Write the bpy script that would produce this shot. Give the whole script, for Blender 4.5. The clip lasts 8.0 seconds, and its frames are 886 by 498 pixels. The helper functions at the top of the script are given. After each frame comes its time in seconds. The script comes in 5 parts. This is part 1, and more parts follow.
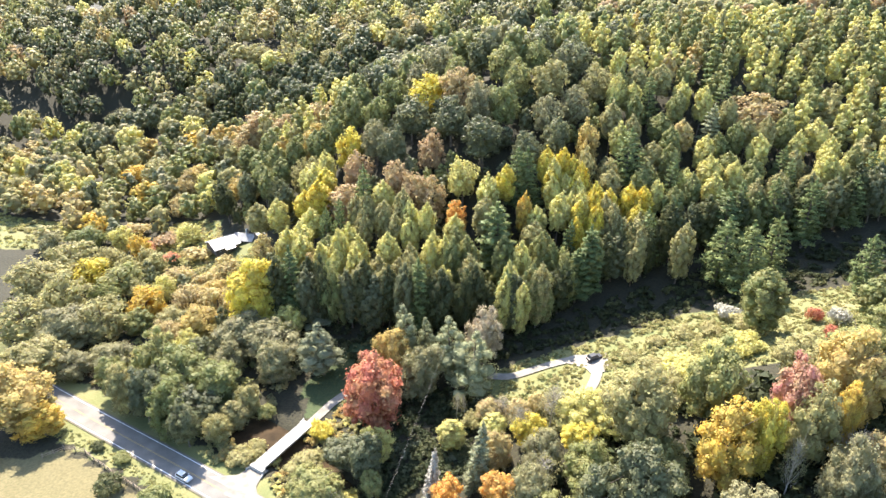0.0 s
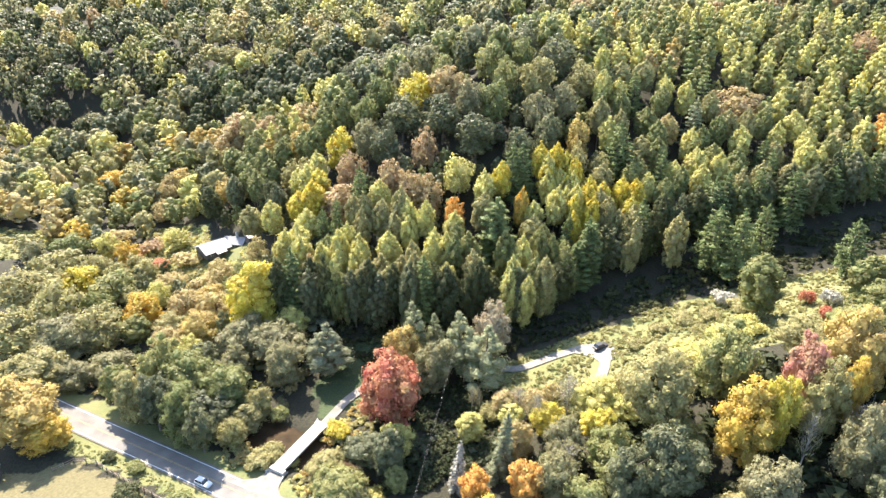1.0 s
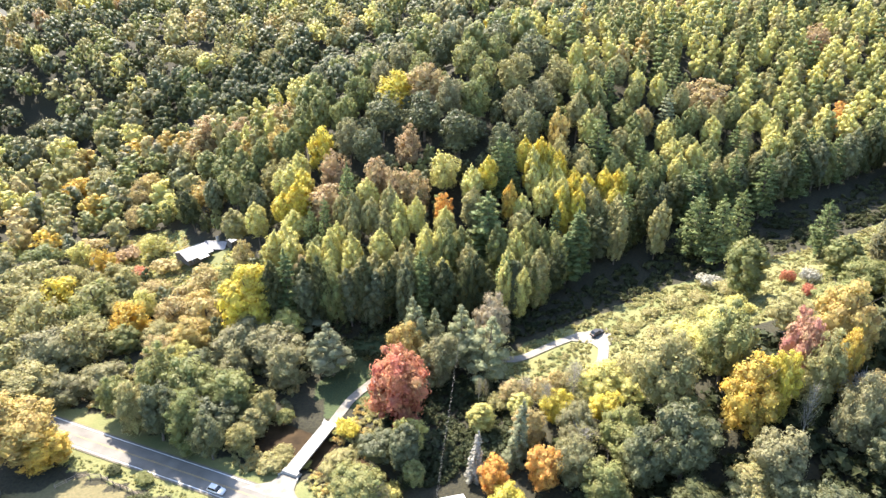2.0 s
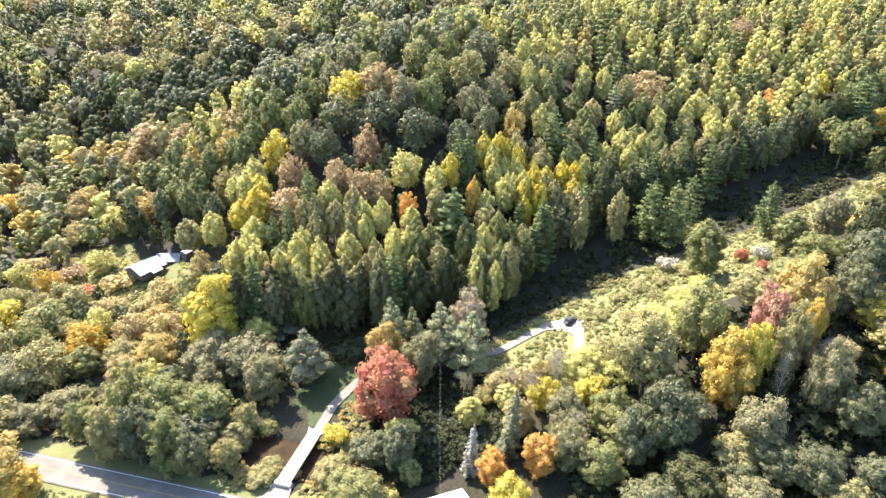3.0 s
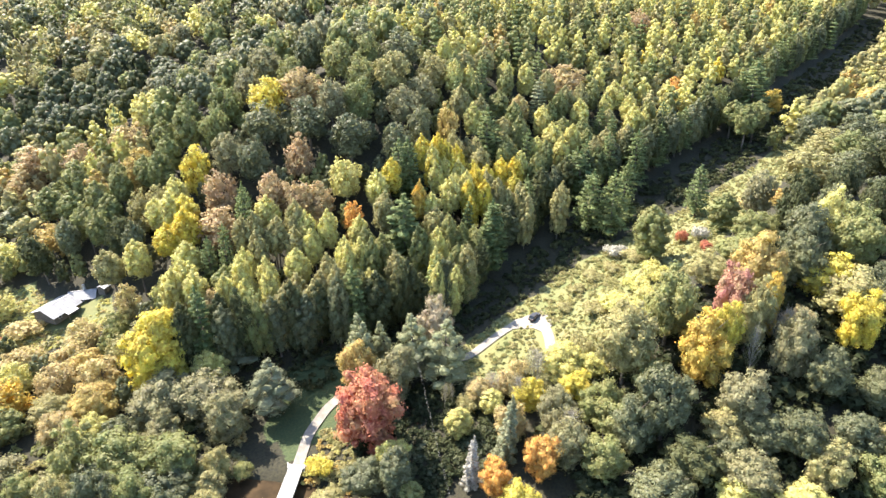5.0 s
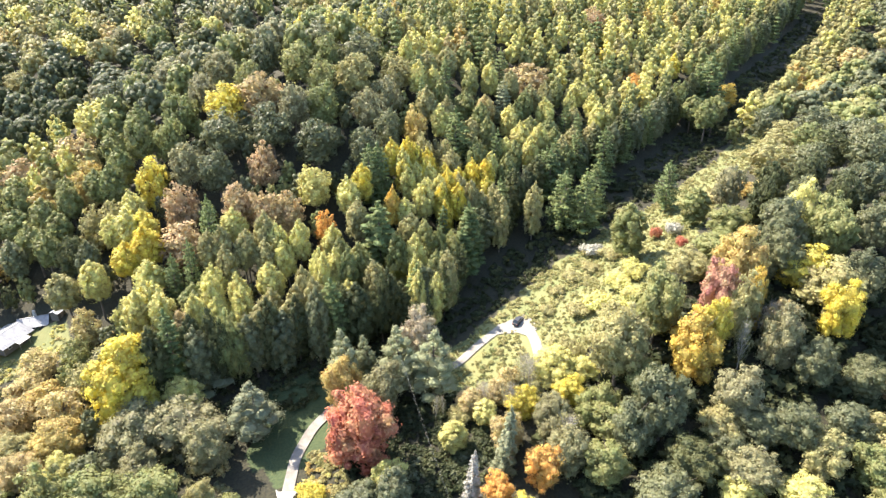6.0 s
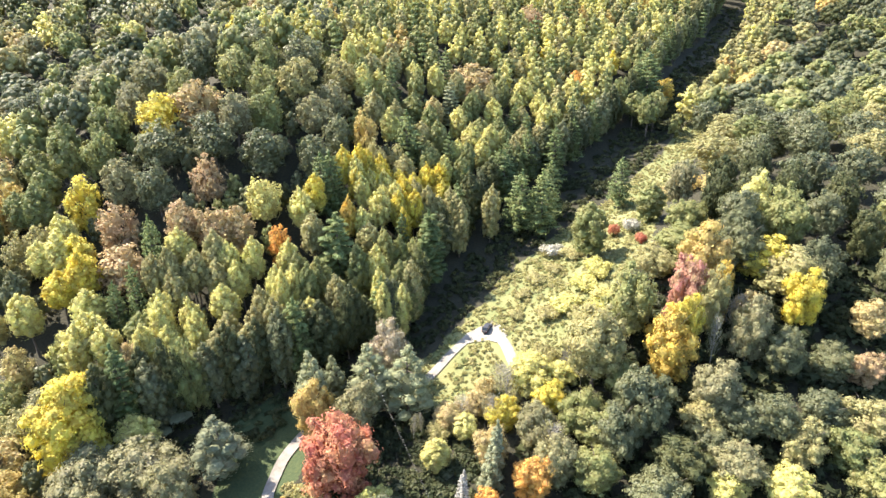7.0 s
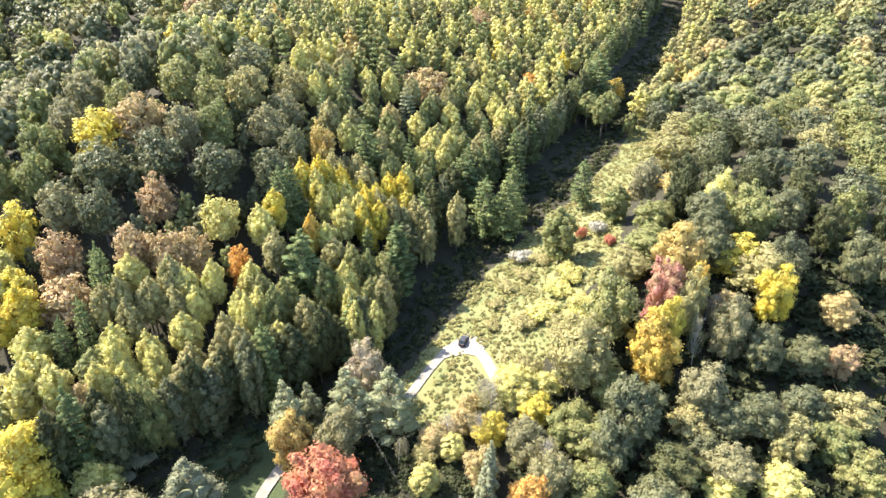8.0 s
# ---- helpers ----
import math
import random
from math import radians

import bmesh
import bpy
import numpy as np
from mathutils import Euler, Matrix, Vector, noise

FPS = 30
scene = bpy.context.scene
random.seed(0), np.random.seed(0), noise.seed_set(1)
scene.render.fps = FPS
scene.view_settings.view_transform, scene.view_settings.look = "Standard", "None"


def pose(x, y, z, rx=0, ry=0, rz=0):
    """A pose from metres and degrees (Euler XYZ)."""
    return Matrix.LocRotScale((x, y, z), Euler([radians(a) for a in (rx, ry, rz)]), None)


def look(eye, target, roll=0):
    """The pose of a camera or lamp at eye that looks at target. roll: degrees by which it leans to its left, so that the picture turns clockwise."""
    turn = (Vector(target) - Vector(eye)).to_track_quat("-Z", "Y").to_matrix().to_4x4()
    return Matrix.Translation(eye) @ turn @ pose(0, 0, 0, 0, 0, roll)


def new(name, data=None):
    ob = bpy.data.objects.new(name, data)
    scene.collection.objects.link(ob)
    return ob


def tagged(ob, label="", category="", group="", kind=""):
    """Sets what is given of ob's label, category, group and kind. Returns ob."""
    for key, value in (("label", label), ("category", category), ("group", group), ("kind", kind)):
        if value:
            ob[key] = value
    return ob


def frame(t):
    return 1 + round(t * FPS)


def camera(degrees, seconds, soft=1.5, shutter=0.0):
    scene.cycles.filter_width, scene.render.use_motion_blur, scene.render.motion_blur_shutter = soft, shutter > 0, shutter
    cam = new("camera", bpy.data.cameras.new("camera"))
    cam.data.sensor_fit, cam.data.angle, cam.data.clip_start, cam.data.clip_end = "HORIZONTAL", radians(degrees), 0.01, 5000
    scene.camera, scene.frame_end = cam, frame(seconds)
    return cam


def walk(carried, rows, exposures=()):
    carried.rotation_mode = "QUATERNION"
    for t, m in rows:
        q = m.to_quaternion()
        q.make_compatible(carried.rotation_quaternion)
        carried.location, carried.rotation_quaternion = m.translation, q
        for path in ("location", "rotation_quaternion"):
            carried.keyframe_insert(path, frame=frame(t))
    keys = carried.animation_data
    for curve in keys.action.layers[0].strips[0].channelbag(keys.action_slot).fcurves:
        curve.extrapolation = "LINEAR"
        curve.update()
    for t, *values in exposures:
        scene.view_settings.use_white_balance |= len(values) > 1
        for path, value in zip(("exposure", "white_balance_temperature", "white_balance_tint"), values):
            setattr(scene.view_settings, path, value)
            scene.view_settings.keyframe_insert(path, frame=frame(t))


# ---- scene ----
import itertools

cam = camera(70.6, 8.0, soft=1.4)
METRES, EYE, TILT, LEAN, TURN = 90.0, 115.0, -27.0, 0.0, 0.0
ROWS = [
    (0.0, 0.0, 0.0, 0.0, 0.0, 0.0, -0.0),
    (0.5, -0.0697, -0.0086, -0.004, -1.74, -0.02, 0.88),
    (1.0, -0.1395, -0.0162, -0.0088, -3.5, -0.07, 1.75),
    (1.5, -0.2097, -0.0223, -0.0126, -5.38, -0.21, 2.72),
    (3.0, -0.408, -0.0015, -0.0047, -14.03, -1.09, 7.15),
    (3.5, -0.464, 0.0209, 0.0061, -17.5, -1.59, 8.85),
    (4.0, -0.513, 0.05, 0.021, -20.09, -2.04, 10.08),
    (4.5, -0.5562, 0.0848, 0.0379, -22.25, -2.48, 11.07),
    (6.0, -0.6521, 0.2142, 0.1046, -29.42, -4.28, 14.22),
    (6.5, -0.6736, 0.264, 0.1297, -32.51, -5.11, 15.45),
    (7.0, -0.6899, 0.3161, 0.1555, -36.02, -6.15, 16.8),
    (7.5, -0.701, 0.3699, 0.1829, -39.35, -7.18, 18.03),
    (8.0, -0.7071, 0.4154, 0.2108, -41.81, -7.9, 18.9),
]
walk(cam, [(t, pose(0, 0, EYE, TILT, LEAN, TURN) @ pose(METRES * x, METRES * y, METRES * z, 90 + pitch, roll, yaw)) for t, x, y, z, yaw, pitch, roll in ROWS])

# ---- light ----
SUN_AZ, SUN_EL = -22.0, 47.0     # degrees: clockwise from +y, and above the horizon
world = bpy.data.worlds.new("sky")
scene.world = world
world.use_nodes = True
wn = world.node_tree
sky = wn.nodes.new("ShaderNodeTexSky")
sky.sky_type, sky.sun_disc = "NISHITA", False
sky.sun_elevation, sky.sun_rotation = radians(SUN_EL), radians(SUN_AZ)
wn.links.new(sky.outputs[0], wn.nodes["Background"].inputs[0])
wn.nodes["Background"].inputs[1].default_value = 0.13
sun = new("sun", bpy.data.lights.new("sun", "SUN"))
sun.data.energy, sun.data.angle, sun.data.color = 4.4, radians(0.5), (1.0, 0.90, 0.785)
SUN_DIR = Vector((math.sin(radians(SUN_AZ)) * math.cos(radians(SUN_EL)), math.cos(radians(SUN_AZ)) * math.cos(radians(SUN_EL)), math.sin(radians(SUN_EL))))
sun.matrix_world = look(SUN_DIR * 400, (0, 0, 0))
scene.view_settings.exposure = 2.24

# ---- the lie of the land ----
BROAD = (
    (15, 7, 0, -5, -5, 2, 12, 24),
    (22, 12, 3, -2, 4, 18, 31, 43),
    (28, 18, 5, 2, 16, 34, 48, 61),
    (32, 20, 7, 12, 34, 50, 64, 77),
    (35, 22, 16, 30, 62, 76, 83, 92),
    (51, 55, 56, 55, 83, 98, 103, 109),
    (77, 92, 97, 95, 103, 115, 122, 127),
)
LOCAL = (
    (6, 8, 6, 0, -6, -8, -6, -2, 2, 5, 10, 12),
    (1, 1, -2, -4, -9, -8, -4, 9, 13, 11, 7, 6),
    (-5, -4, -7, -7, -13, -6, 13, 12, 10, 6, -2, -2),
    (-5, -4, -6, -14, -16, -19, -25, -19, -10, -15, -18, -10),
    (-1, -4, -15, -20, 11, 21, 1, -5, -9, -6, -11, -9),
    (-2, -11, -22, -4, 25, 34, 26, 15, 5, 2, -2, -3),
    (-17, -19, -13, 3, 9, 13, 16, 14, 7, 2, 0, -2),
    (-42, -35, -16, -4, -8, -12, -8, -2, 2, 1, -2, -6),
)


def weights(u):
    return ((1 - u) ** 3 / 6, (3 * u ** 3 - 6 * u ** 2 + 4) / 6, (-3 * u ** 3 + 3 * u ** 2 + 3 * u + 1) / 6, u ** 3 / 6)


def spline_sheet(table, x0, y0, step, x, y, clamp):
    """A smooth height over a lattice of control heights."""
    t = np.array(table, float)
    if not clamp:
        t = np.pad(t, 5)
    ny, nx = t.shape
    a, b = (x - x0) / step + (0 if clamp else 5), (y - y0) / step + (0 if clamp else 5)
    a, b = np.clip(a, 1, nx - 2.001), np.clip(b, 1, ny - 2.001)
    i, j = a.astype(int), b.astype(int)
    wx, wy = weights(a - i), weights(b - j)
    out = np.zeros_like(a)
    for p in range(4):
        for q in range(4):
            out += t[j + q - 1, i + p - 1] * wx[p] * wy[q]
    return out


ROAD = ((-190, 182), (-160, 165), (-130, 147.5), (-98, 129.7), (-62.5, 110), (-42, 98.3), (-30, 89), (0, 64), (60, 20), (150, -50))
DRIVE = ((-47, 104), (-44.3, 110.2), (-35.6, 124.5), (-29.8, 134.4), (-22.5, 141), (-8, 147), (6, 141), (20, 136.2), (28.5, 139.2), (37, 140.4), (41.5, 137.6), (39.5, 130), (34.8, 121), (32.6, 116), (30, 104))
RIVER = ((-190, 160), (-140, 152), (-100, 151), (-68, 136), (-39.8, 117.4), (-30, 110), (-24, 103), (-21, 94), (-14, 85.5), (0, 80), (15, 72), (45, 50), (80, 25), (140, -30))
CREEK = ((-72, 160), (-50, 163), (-25, 160), (0, 154), (30, 151), (60, 161), (100, 171), (140, 175), (165, 177), (200, 190), (240, 204), (300, 221), (358, 242))


def off_line(x, y, line):
    """The distance from points to a line of corners."""
    best = np.full(np.shape(x), 1e9)
    for (ax, ay), (bx, by) in zip(line, line[1:]):
        dx, dy = bx - ax, by - ay
        s = np.clip(((x - ax) * dx + (y - ay) * dy) / (dx * dx + dy * dy), 0, 1)
        best = np.minimum(best, np.hypot(x - ax - s * dx, y - ay - s * dy))
    return best


def land(x, y):
    x, y = np.asarray(x, float), np.asarray(y, float)
    h = spline_sheet(BROAD, -500, -250, 150, x, y, True) + spline_sheet(LOCAL, -225, 15, 50, x, y, False)
    far = np.hypot(x, y - 150)
    h = h + 0.10 * np.maximum(far - 480, 0) * (1 - np.exp(-np.maximum(far - 480, 0) / 300))
    h = h - 3.4 * np.clip((6.5 - off_line(x, y, RIVER)) / 4.0, 0, 1)
    h = h - 1.0 * np.clip((3.5 - off_line(x, y, CREEK)) / 3.0, 0, 1)
    return h


def ground_at(x, y):
    return float(land(np.array([x]), np.array([y]))[0])


# ---- materials ----
def shader(name):
    m = bpy.data.materials.new(name)
    m.use_nodes = True
    return m, m.node_tree.nodes, m.node_tree.links, m.node_tree.nodes["Principled BSDF"]


def noise_node(nodes, links, scale, detail=4, coords="Object"):
    c, n = nodes.new("ShaderNodeTexCoord"), nodes.new("ShaderNodeTexNoise")
    n.inputs["Scale"].default_value, n.inputs["Detail"].default_value = scale, detail
    links.new(c.outputs[coords], n.inputs["Vector"])
    return n


def ramp(nodes, links, source, stops):
    r = nodes.new("ShaderNodeValToRGB")
    while len(r.color_ramp.elements) < len(stops):
        r.color_ramp.elements.new(0.5)
    for e, (at, col) in zip(r.color_ramp.elements, stops):
        e.position, e.color = at, (*col, 1)
    links.new(source, r.inputs[0])
    return r


def surface(name, dark, light, scale, rough=0.85, fine=None, bump=0.3, depth=0.02, metal=0.0):
    """A mottled surface between two colours, with fine relief."""
    m, nodes, links, b = shader(name)
    n1, n2 = noise_node(nodes, links, scale), noise_node(nodes, links, fine or scale * 9)
    mix = nodes.new("ShaderNodeMath")
    mix.operation = "ADD"
    half = nodes.new("ShaderNodeMath")
    half.operation, half.inputs[1].default_value = "MULTIPLY", 0.5
    links.new(n1.outputs[0], mix.inputs[0])
    links.new(n2.outputs[0], half.inputs[0])
    links.new(half.outputs[0], mix.inputs[1])
    r = ramp(nodes, links, mix.outputs[0], ((0.55, dark), (0.95, light)))
    links.new(r.outputs[0], b.inputs["Base Color"])
    b.inputs["Roughness"].default_value, b.inputs["Metallic"].default_value = rough, metal
    bp = nodes.new("ShaderNodeBump")
    bp.inputs["Strength"].default_value, bp.inputs["Distance"].default_value = bump, depth
    links.new(n2.outputs[0], bp.inputs["Height"])
    links.new(bp.outputs[0], b.inputs["Normal"])
    return m


def leaf(name, col, other=None, wide=0.19, glow=0.42, hue=0.012, gloss=0.14):
    """Leaves between two colours: they differ from tree to tree and from clump to clump, and let light through."""
    m, nodes, links, b = shader("leaf_" + name)
    info, geo = nodes.new("ShaderNodeObjectInfo"), nodes.new("ShaderNodeNewGeometry")
    patch = noise_node(nodes, links, 0.30, 3)
    shift = nodes.new("ShaderNodeMath")
    shift.operation = "MULTIPLY_ADD"
    links.new(info.outputs["Random"], shift.inputs[0])
    shift.inputs[1].default_value = 0.22
    links.new(patch.outputs[0], shift.inputs[2])
    two = ramp(nodes, links, shift.outputs[0], ((0.46, col), (0.80, other or tuple(c * k for c, k in zip(col, (0.86, 0.92, 0.8))))))
    hsv = nodes.new("ShaderNodeHueSaturation")
    links.new(two.outputs[0], hsv.inputs["Color"])

    def spread(source, low, high):
        r = nodes.new("ShaderNodeMapRange")
        r.inputs["To Min"].default_value, r.inputs["To Max"].default_value = low, high
        links.new(source, r.inputs["Value"])
        return r.outputs[0]

    def times(a, c):
        t = nodes.new("ShaderNodeMath")
        t.operation = "MULTIPLY"
        links.new(a, t.inputs[0])
        links.new(c, t.inputs[1])
        return t.outputs[0]
    links.new(spread(geo.outputs["Random Per Island"], 0.5 - hue, 0.5 + hue), hsv.inputs["Hue"])
    links.new(times(spread(info.outputs["Random"], 1 - wide * 0.5, 1 + wide * 0.5), spread(geo.outputs["Random Per Island"], 1 - wide, 1 + wide)), hsv.inputs["Value"])
    links.new(hsv.outputs[0], b.inputs["Base Color"])
    b.inputs["Roughness"].default_value = 0.55
    b.inputs["Specular IOR Level"].default_value = gloss
    tr, mx, gain = nodes.new("ShaderNodeBsdfTranslucent"), nodes.new("ShaderNodeMixShader"), nodes.new("ShaderNodeHueSaturation")
    gain.inputs["Value"].default_value = 1.35
    links.new(hsv.outputs[0], gain.inputs["Color"])
    links.new(gain.outputs[0], tr.inputs[0])
    mx.inputs[0].default_value = glow
    links.new(b.outputs[0], mx.inputs[1])
    links.new(tr.outputs[0], mx.inputs[2])
    links.new(mx.outputs[0], nodes["Material Output"].inputs[0])
    return m


LEAF = {
    "dark": leaf("dark", (0.124, 0.138, 0.074), (0.170, 0.170, 0.082), gloss=0.32),
    "green": leaf("green", (0.192, 0.214, 0.084), (0.256, 0.243, 0.096), gloss=0.2),
    "olive": leaf("olive", (0.355, 0.320, 0.148), (0.262, 0.245, 0.112)),
    "grey": leaf("grey", (0.262, 0.246, 0.138), (0.212, 0.200, 0.102), glow=0.40),
    "lime": leaf("lime", (0.530, 0.485, 0.182), (0.418, 0.398, 0.152)),
    "yellow": leaf("yellow", (0.600, 0.480, 0.080), (0.410, 0.375, 0.100)),
    "gold": leaf("gold", (0.570, 0.385, 0.080), (0.350, 0.300, 0.095)),
    "orange": leaf("orange", (0.610, 0.320, 0.085), (0.450, 0.300, 0.100)),
    "red": leaf("red", (0.470, 0.180, 0.118), (0.375, 0.250, 0.125)),
    "crimson": leaf("crimson", (0.410, 0.185, 0.160), (0.340, 0.235, 0.140)),
    "rust": leaf("rust", (0.420, 0.300, 0.175), (0.330, 0.268, 0.132)),
    "tan": leaf("tan", (0.470, 0.345, 0.125), (0.350, 0.290, 0.115)),
    "peach": leaf("peach", (0.440, 0.350, 0.175), (0.365, 0.312, 0.135)),
    "mauve": leaf("mauve", (0.399, 0.326, 0.233), (0.337, 0.291, 0.183), glow=0.3),
    "white": leaf("white", (0.400, 0.380, 0.330), (0.300, 0.290, 0.220), glow=0.3),
    "blue": leaf("blue", (0.240, 0.250, 0.155), (0.195, 0.210, 0.122), glow=0.36, gloss=0.1),
    "pale": leaf("pale", (0.285, 0.296, 0.172), (0.225, 0.238, 0.130), glow=0.38, gloss=0.12),
    "grass": leaf("grass", (0.345, 0.320, 0.140), (0.280, 0.270, 0.108)),
    "needle": leaf("needle", (0.122, 0.160, 0.064), (0.172, 0.194, 0.072), glow=0.34, gloss=0.15),
    # a dark green, lowered further to carry shade at forest edge and valley
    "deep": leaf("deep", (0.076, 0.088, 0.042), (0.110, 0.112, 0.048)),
    # near-black leaf tone that holds the shade of creek, gaps and wood floor
    "shade_fern": leaf("shade_fern", (0.037, 0.046, 0.022), (0.054, 0.058, 0.026), glow=0.25, gloss=0.1),
}
BARK = surface("bark", (0.07, 0.055, 0.04), (0.17, 0.14, 0.11), 1.2, 0.9, 9, 0.6, 0.05)
PALE_BARK = surface("pale_bark", (0.22, 0.20, 0.17), (0.42, 0.39, 0.34), 1.2, 0.9, 9, 0.5, 0.04)
ASPHALT = surface("asphalt", (0.12, 0.112, 0.10), (0.18, 0.168, 0.15), 0.25, 0.9, 12, 0.3, 0.01)
GRAVEL = surface("gravel", (0.145, 0.132, 0.112), (0.25, 0.23, 0.198), 0.5, 0.95, 8, 0.5, 0.03)
SHOULDER = surface("shoulder", (0.10, 0.09, 0.06), (0.17, 0.15, 0.11), 0.6, 0.95, 9, 0.5, 0.03)
CONCRETE = surface("concrete", (0.29, 0.275, 0.25), (0.44, 0.425, 0.395), 0.7, 0.9, 10, 0.3, 0.01)
WHITE_PAINT = surface("road_paint", (0.55, 0.55, 0.53), (0.8, 0.8, 0.78), 2.0, 0.8, 20, 0.1, 0.003)
YELLOW_PAINT = surface("yellow_road_paint", (0.26, 0.20, 0.10), (0.38, 0.28, 0.12), 2.0, 0.8, 20, 0.1, 0.003)
TIMBER = surface("weathered_timber", (0.16, 0.12, 0.085), (0.33, 0.27, 0.2), 2.5, 0.9, 14, 0.5, 0.01)
TIN = surface("tin_roof", (0.15, 0.155, 0.165), (0.24, 0.245, 0.255), 0.6, 0.5, 6, 0.15, 0.01, 0.3)
WHITE_TIN = surface("white_tin_roof", (0.36, 0.36, 0.37), (0.52, 0.52, 0.53), 0.6, 0.5, 6, 0.15, 0.01, 0.2)
# wall tones kept dark to look like shade below the roofs
SIDING = surface("siding", (0.07, 0.06, 0.05), (0.12, 0.105, 0.09), 0.8, 0.8, 8, 0.2, 0.01)
STEEL = surface("steel", (0.08, 0.075, 0.07), (0.17, 0.15, 0.13), 1.0, 0.6, 9, 0.3, 0.01, 0.4)


def glass_dark(name):
    m, nodes, links, b = shader(name)
    b.inputs["Base Color"].default_value = (0.02, 0.025, 0.03, 1)
    b.inputs["Roughness"].default_value = 0.08
    return m


GLASS = glass_dark("window_glass")


def car_paint(name, col):
    m, nodes, links, b = shader(name)
    n = noise_node(nodes, links, 3.0)
    r = ramp(nodes, links, n.outputs[0], ((0.3, tuple(c * 0.85 for c in col)), (0.7, col)))
    links.new(r.outputs[0], b.inputs["Base Color"])
    b.inputs["Roughness"].default_value, b.inputs["Coat Weight"].default_value = 0.5, 0.15
    return m


def water_material():
    m, nodes, links, b = shader("river_water")
    n = noise_node(nodes, links, 0.35)
    r = ramp(nodes, links, n.outputs[0], ((0.3, (0.022, 0.015, 0.008)), (0.7, (0.055, 0.036, 0.018))))
    links.new(r.outputs[0], b.inputs["Base Color"])
    b.inputs["Roughness"].default_value = 0.7
    b.inputs["Specular IOR Level"].default_value = 0.05
    fine, bp = noise_node(nodes, links, 2.5), nodes.new("ShaderNodeBump")
    bp.inputs["Strength"].default_value, bp.inputs["Distance"].default_value = 0.25, 0.05
    links.new(fine.outputs[0], bp.inputs["Height"])
    links.new(bp.outputs[0], b.inputs["Normal"])
    return m


def ground_material():
    """Leaf litter under the woods, its colour darkened for shade; grass and weeds where the cover says so."""
    m, nodes, links, b = shader("ground")
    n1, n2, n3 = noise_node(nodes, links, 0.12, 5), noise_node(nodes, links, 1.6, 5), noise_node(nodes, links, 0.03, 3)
    # litter tones set near black so that they hold the woods' shade
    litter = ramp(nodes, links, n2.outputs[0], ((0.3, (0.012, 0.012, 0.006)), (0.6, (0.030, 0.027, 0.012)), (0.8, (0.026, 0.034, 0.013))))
    grass = ramp(nodes, links, n1.outputs[0], ((0.3, (0.10, 0.118, 0.040)), (0.55, (0.150, 0.150, 0.056)), (0.75, (0.185, 0.165, 0.072))))
    # tree shade over the grass by the drive is put into this dark green
    shaded_lawn = ramp(nodes, links, n2.outputs[0], ((0.3, (0.028, 0.046, 0.016)), (0.7, (0.052, 0.068, 0.022))))
    hay = ramp(nodes, links, n2.outputs[0], ((0.3, (0.10, 0.088, 0.038)), (0.7, (0.15, 0.125, 0.058))))
    col = nodes.new("ShaderNodeVertexColor")
    col.layer_name = "cover"
    sep = nodes.new("ShaderNodeSeparateColor")
    links.new(col.outputs[0], sep.inputs[0])
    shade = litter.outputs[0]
    for k, top in ((0, grass), (1, shaded_lawn), (2, hay)):
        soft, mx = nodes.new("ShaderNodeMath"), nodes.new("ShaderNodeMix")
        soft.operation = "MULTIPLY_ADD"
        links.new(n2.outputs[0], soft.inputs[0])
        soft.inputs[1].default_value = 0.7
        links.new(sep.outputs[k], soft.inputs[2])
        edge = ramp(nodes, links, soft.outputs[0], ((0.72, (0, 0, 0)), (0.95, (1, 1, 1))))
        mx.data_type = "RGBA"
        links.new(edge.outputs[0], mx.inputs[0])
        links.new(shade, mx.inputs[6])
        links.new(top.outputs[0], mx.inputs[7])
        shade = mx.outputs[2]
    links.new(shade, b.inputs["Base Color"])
    b.inputs["Roughness"].default_value = 0.95
    bp = nodes.new("ShaderNodeBump")
    bp.inputs["Strength"].default_value, bp.inputs["Distance"].default_value = 0.8, 0.25
    links.new(n2.outputs[0], bp.inputs["Height"])
    links.new(bp.outputs[0], b.inputs["Normal"])
    return m


# ---- small mesh helpers ----
def mesh_of(name, verts, faces, mats, smooth=False):
    me = bpy.data.meshes.new(name)
    me.from_pydata([tuple(v) for v in verts], [], [tuple(f) for f in faces])
    for m in mats:
        me.materials.append(m)
    if smooth:
        me.polygons.foreach_set("use_smooth", [True] * len(me.polygons))
    me.update()
    return me


def part(name, bm, material, parent, label=""):
    me = bpy.data.meshes.new(name)
    bm.to_mesh(me)
    bm.free()
    me.materials.append(material)
    ob = new(name, me)
    ob.parent = parent
    return tagged(ob, label)


def box(sx, sy, sz, m=None, bevel=0.0):
    """A box standing on z = 0 round the origin, moved by m."""
    bm = bmesh.new()
    bmesh.ops.create_cube(bm, size=1, matrix=Matrix.Translation((0, 0, sz / 2)) @ Matrix.Diagonal((sx, sy, sz, 1)))
    if bevel:
        bmesh.ops.bevel(bm, geom=bm.edges[:], offset=bevel, segments=2, affect="EDGES")
    if m is not None:
        bm.transform(m)
    return bm


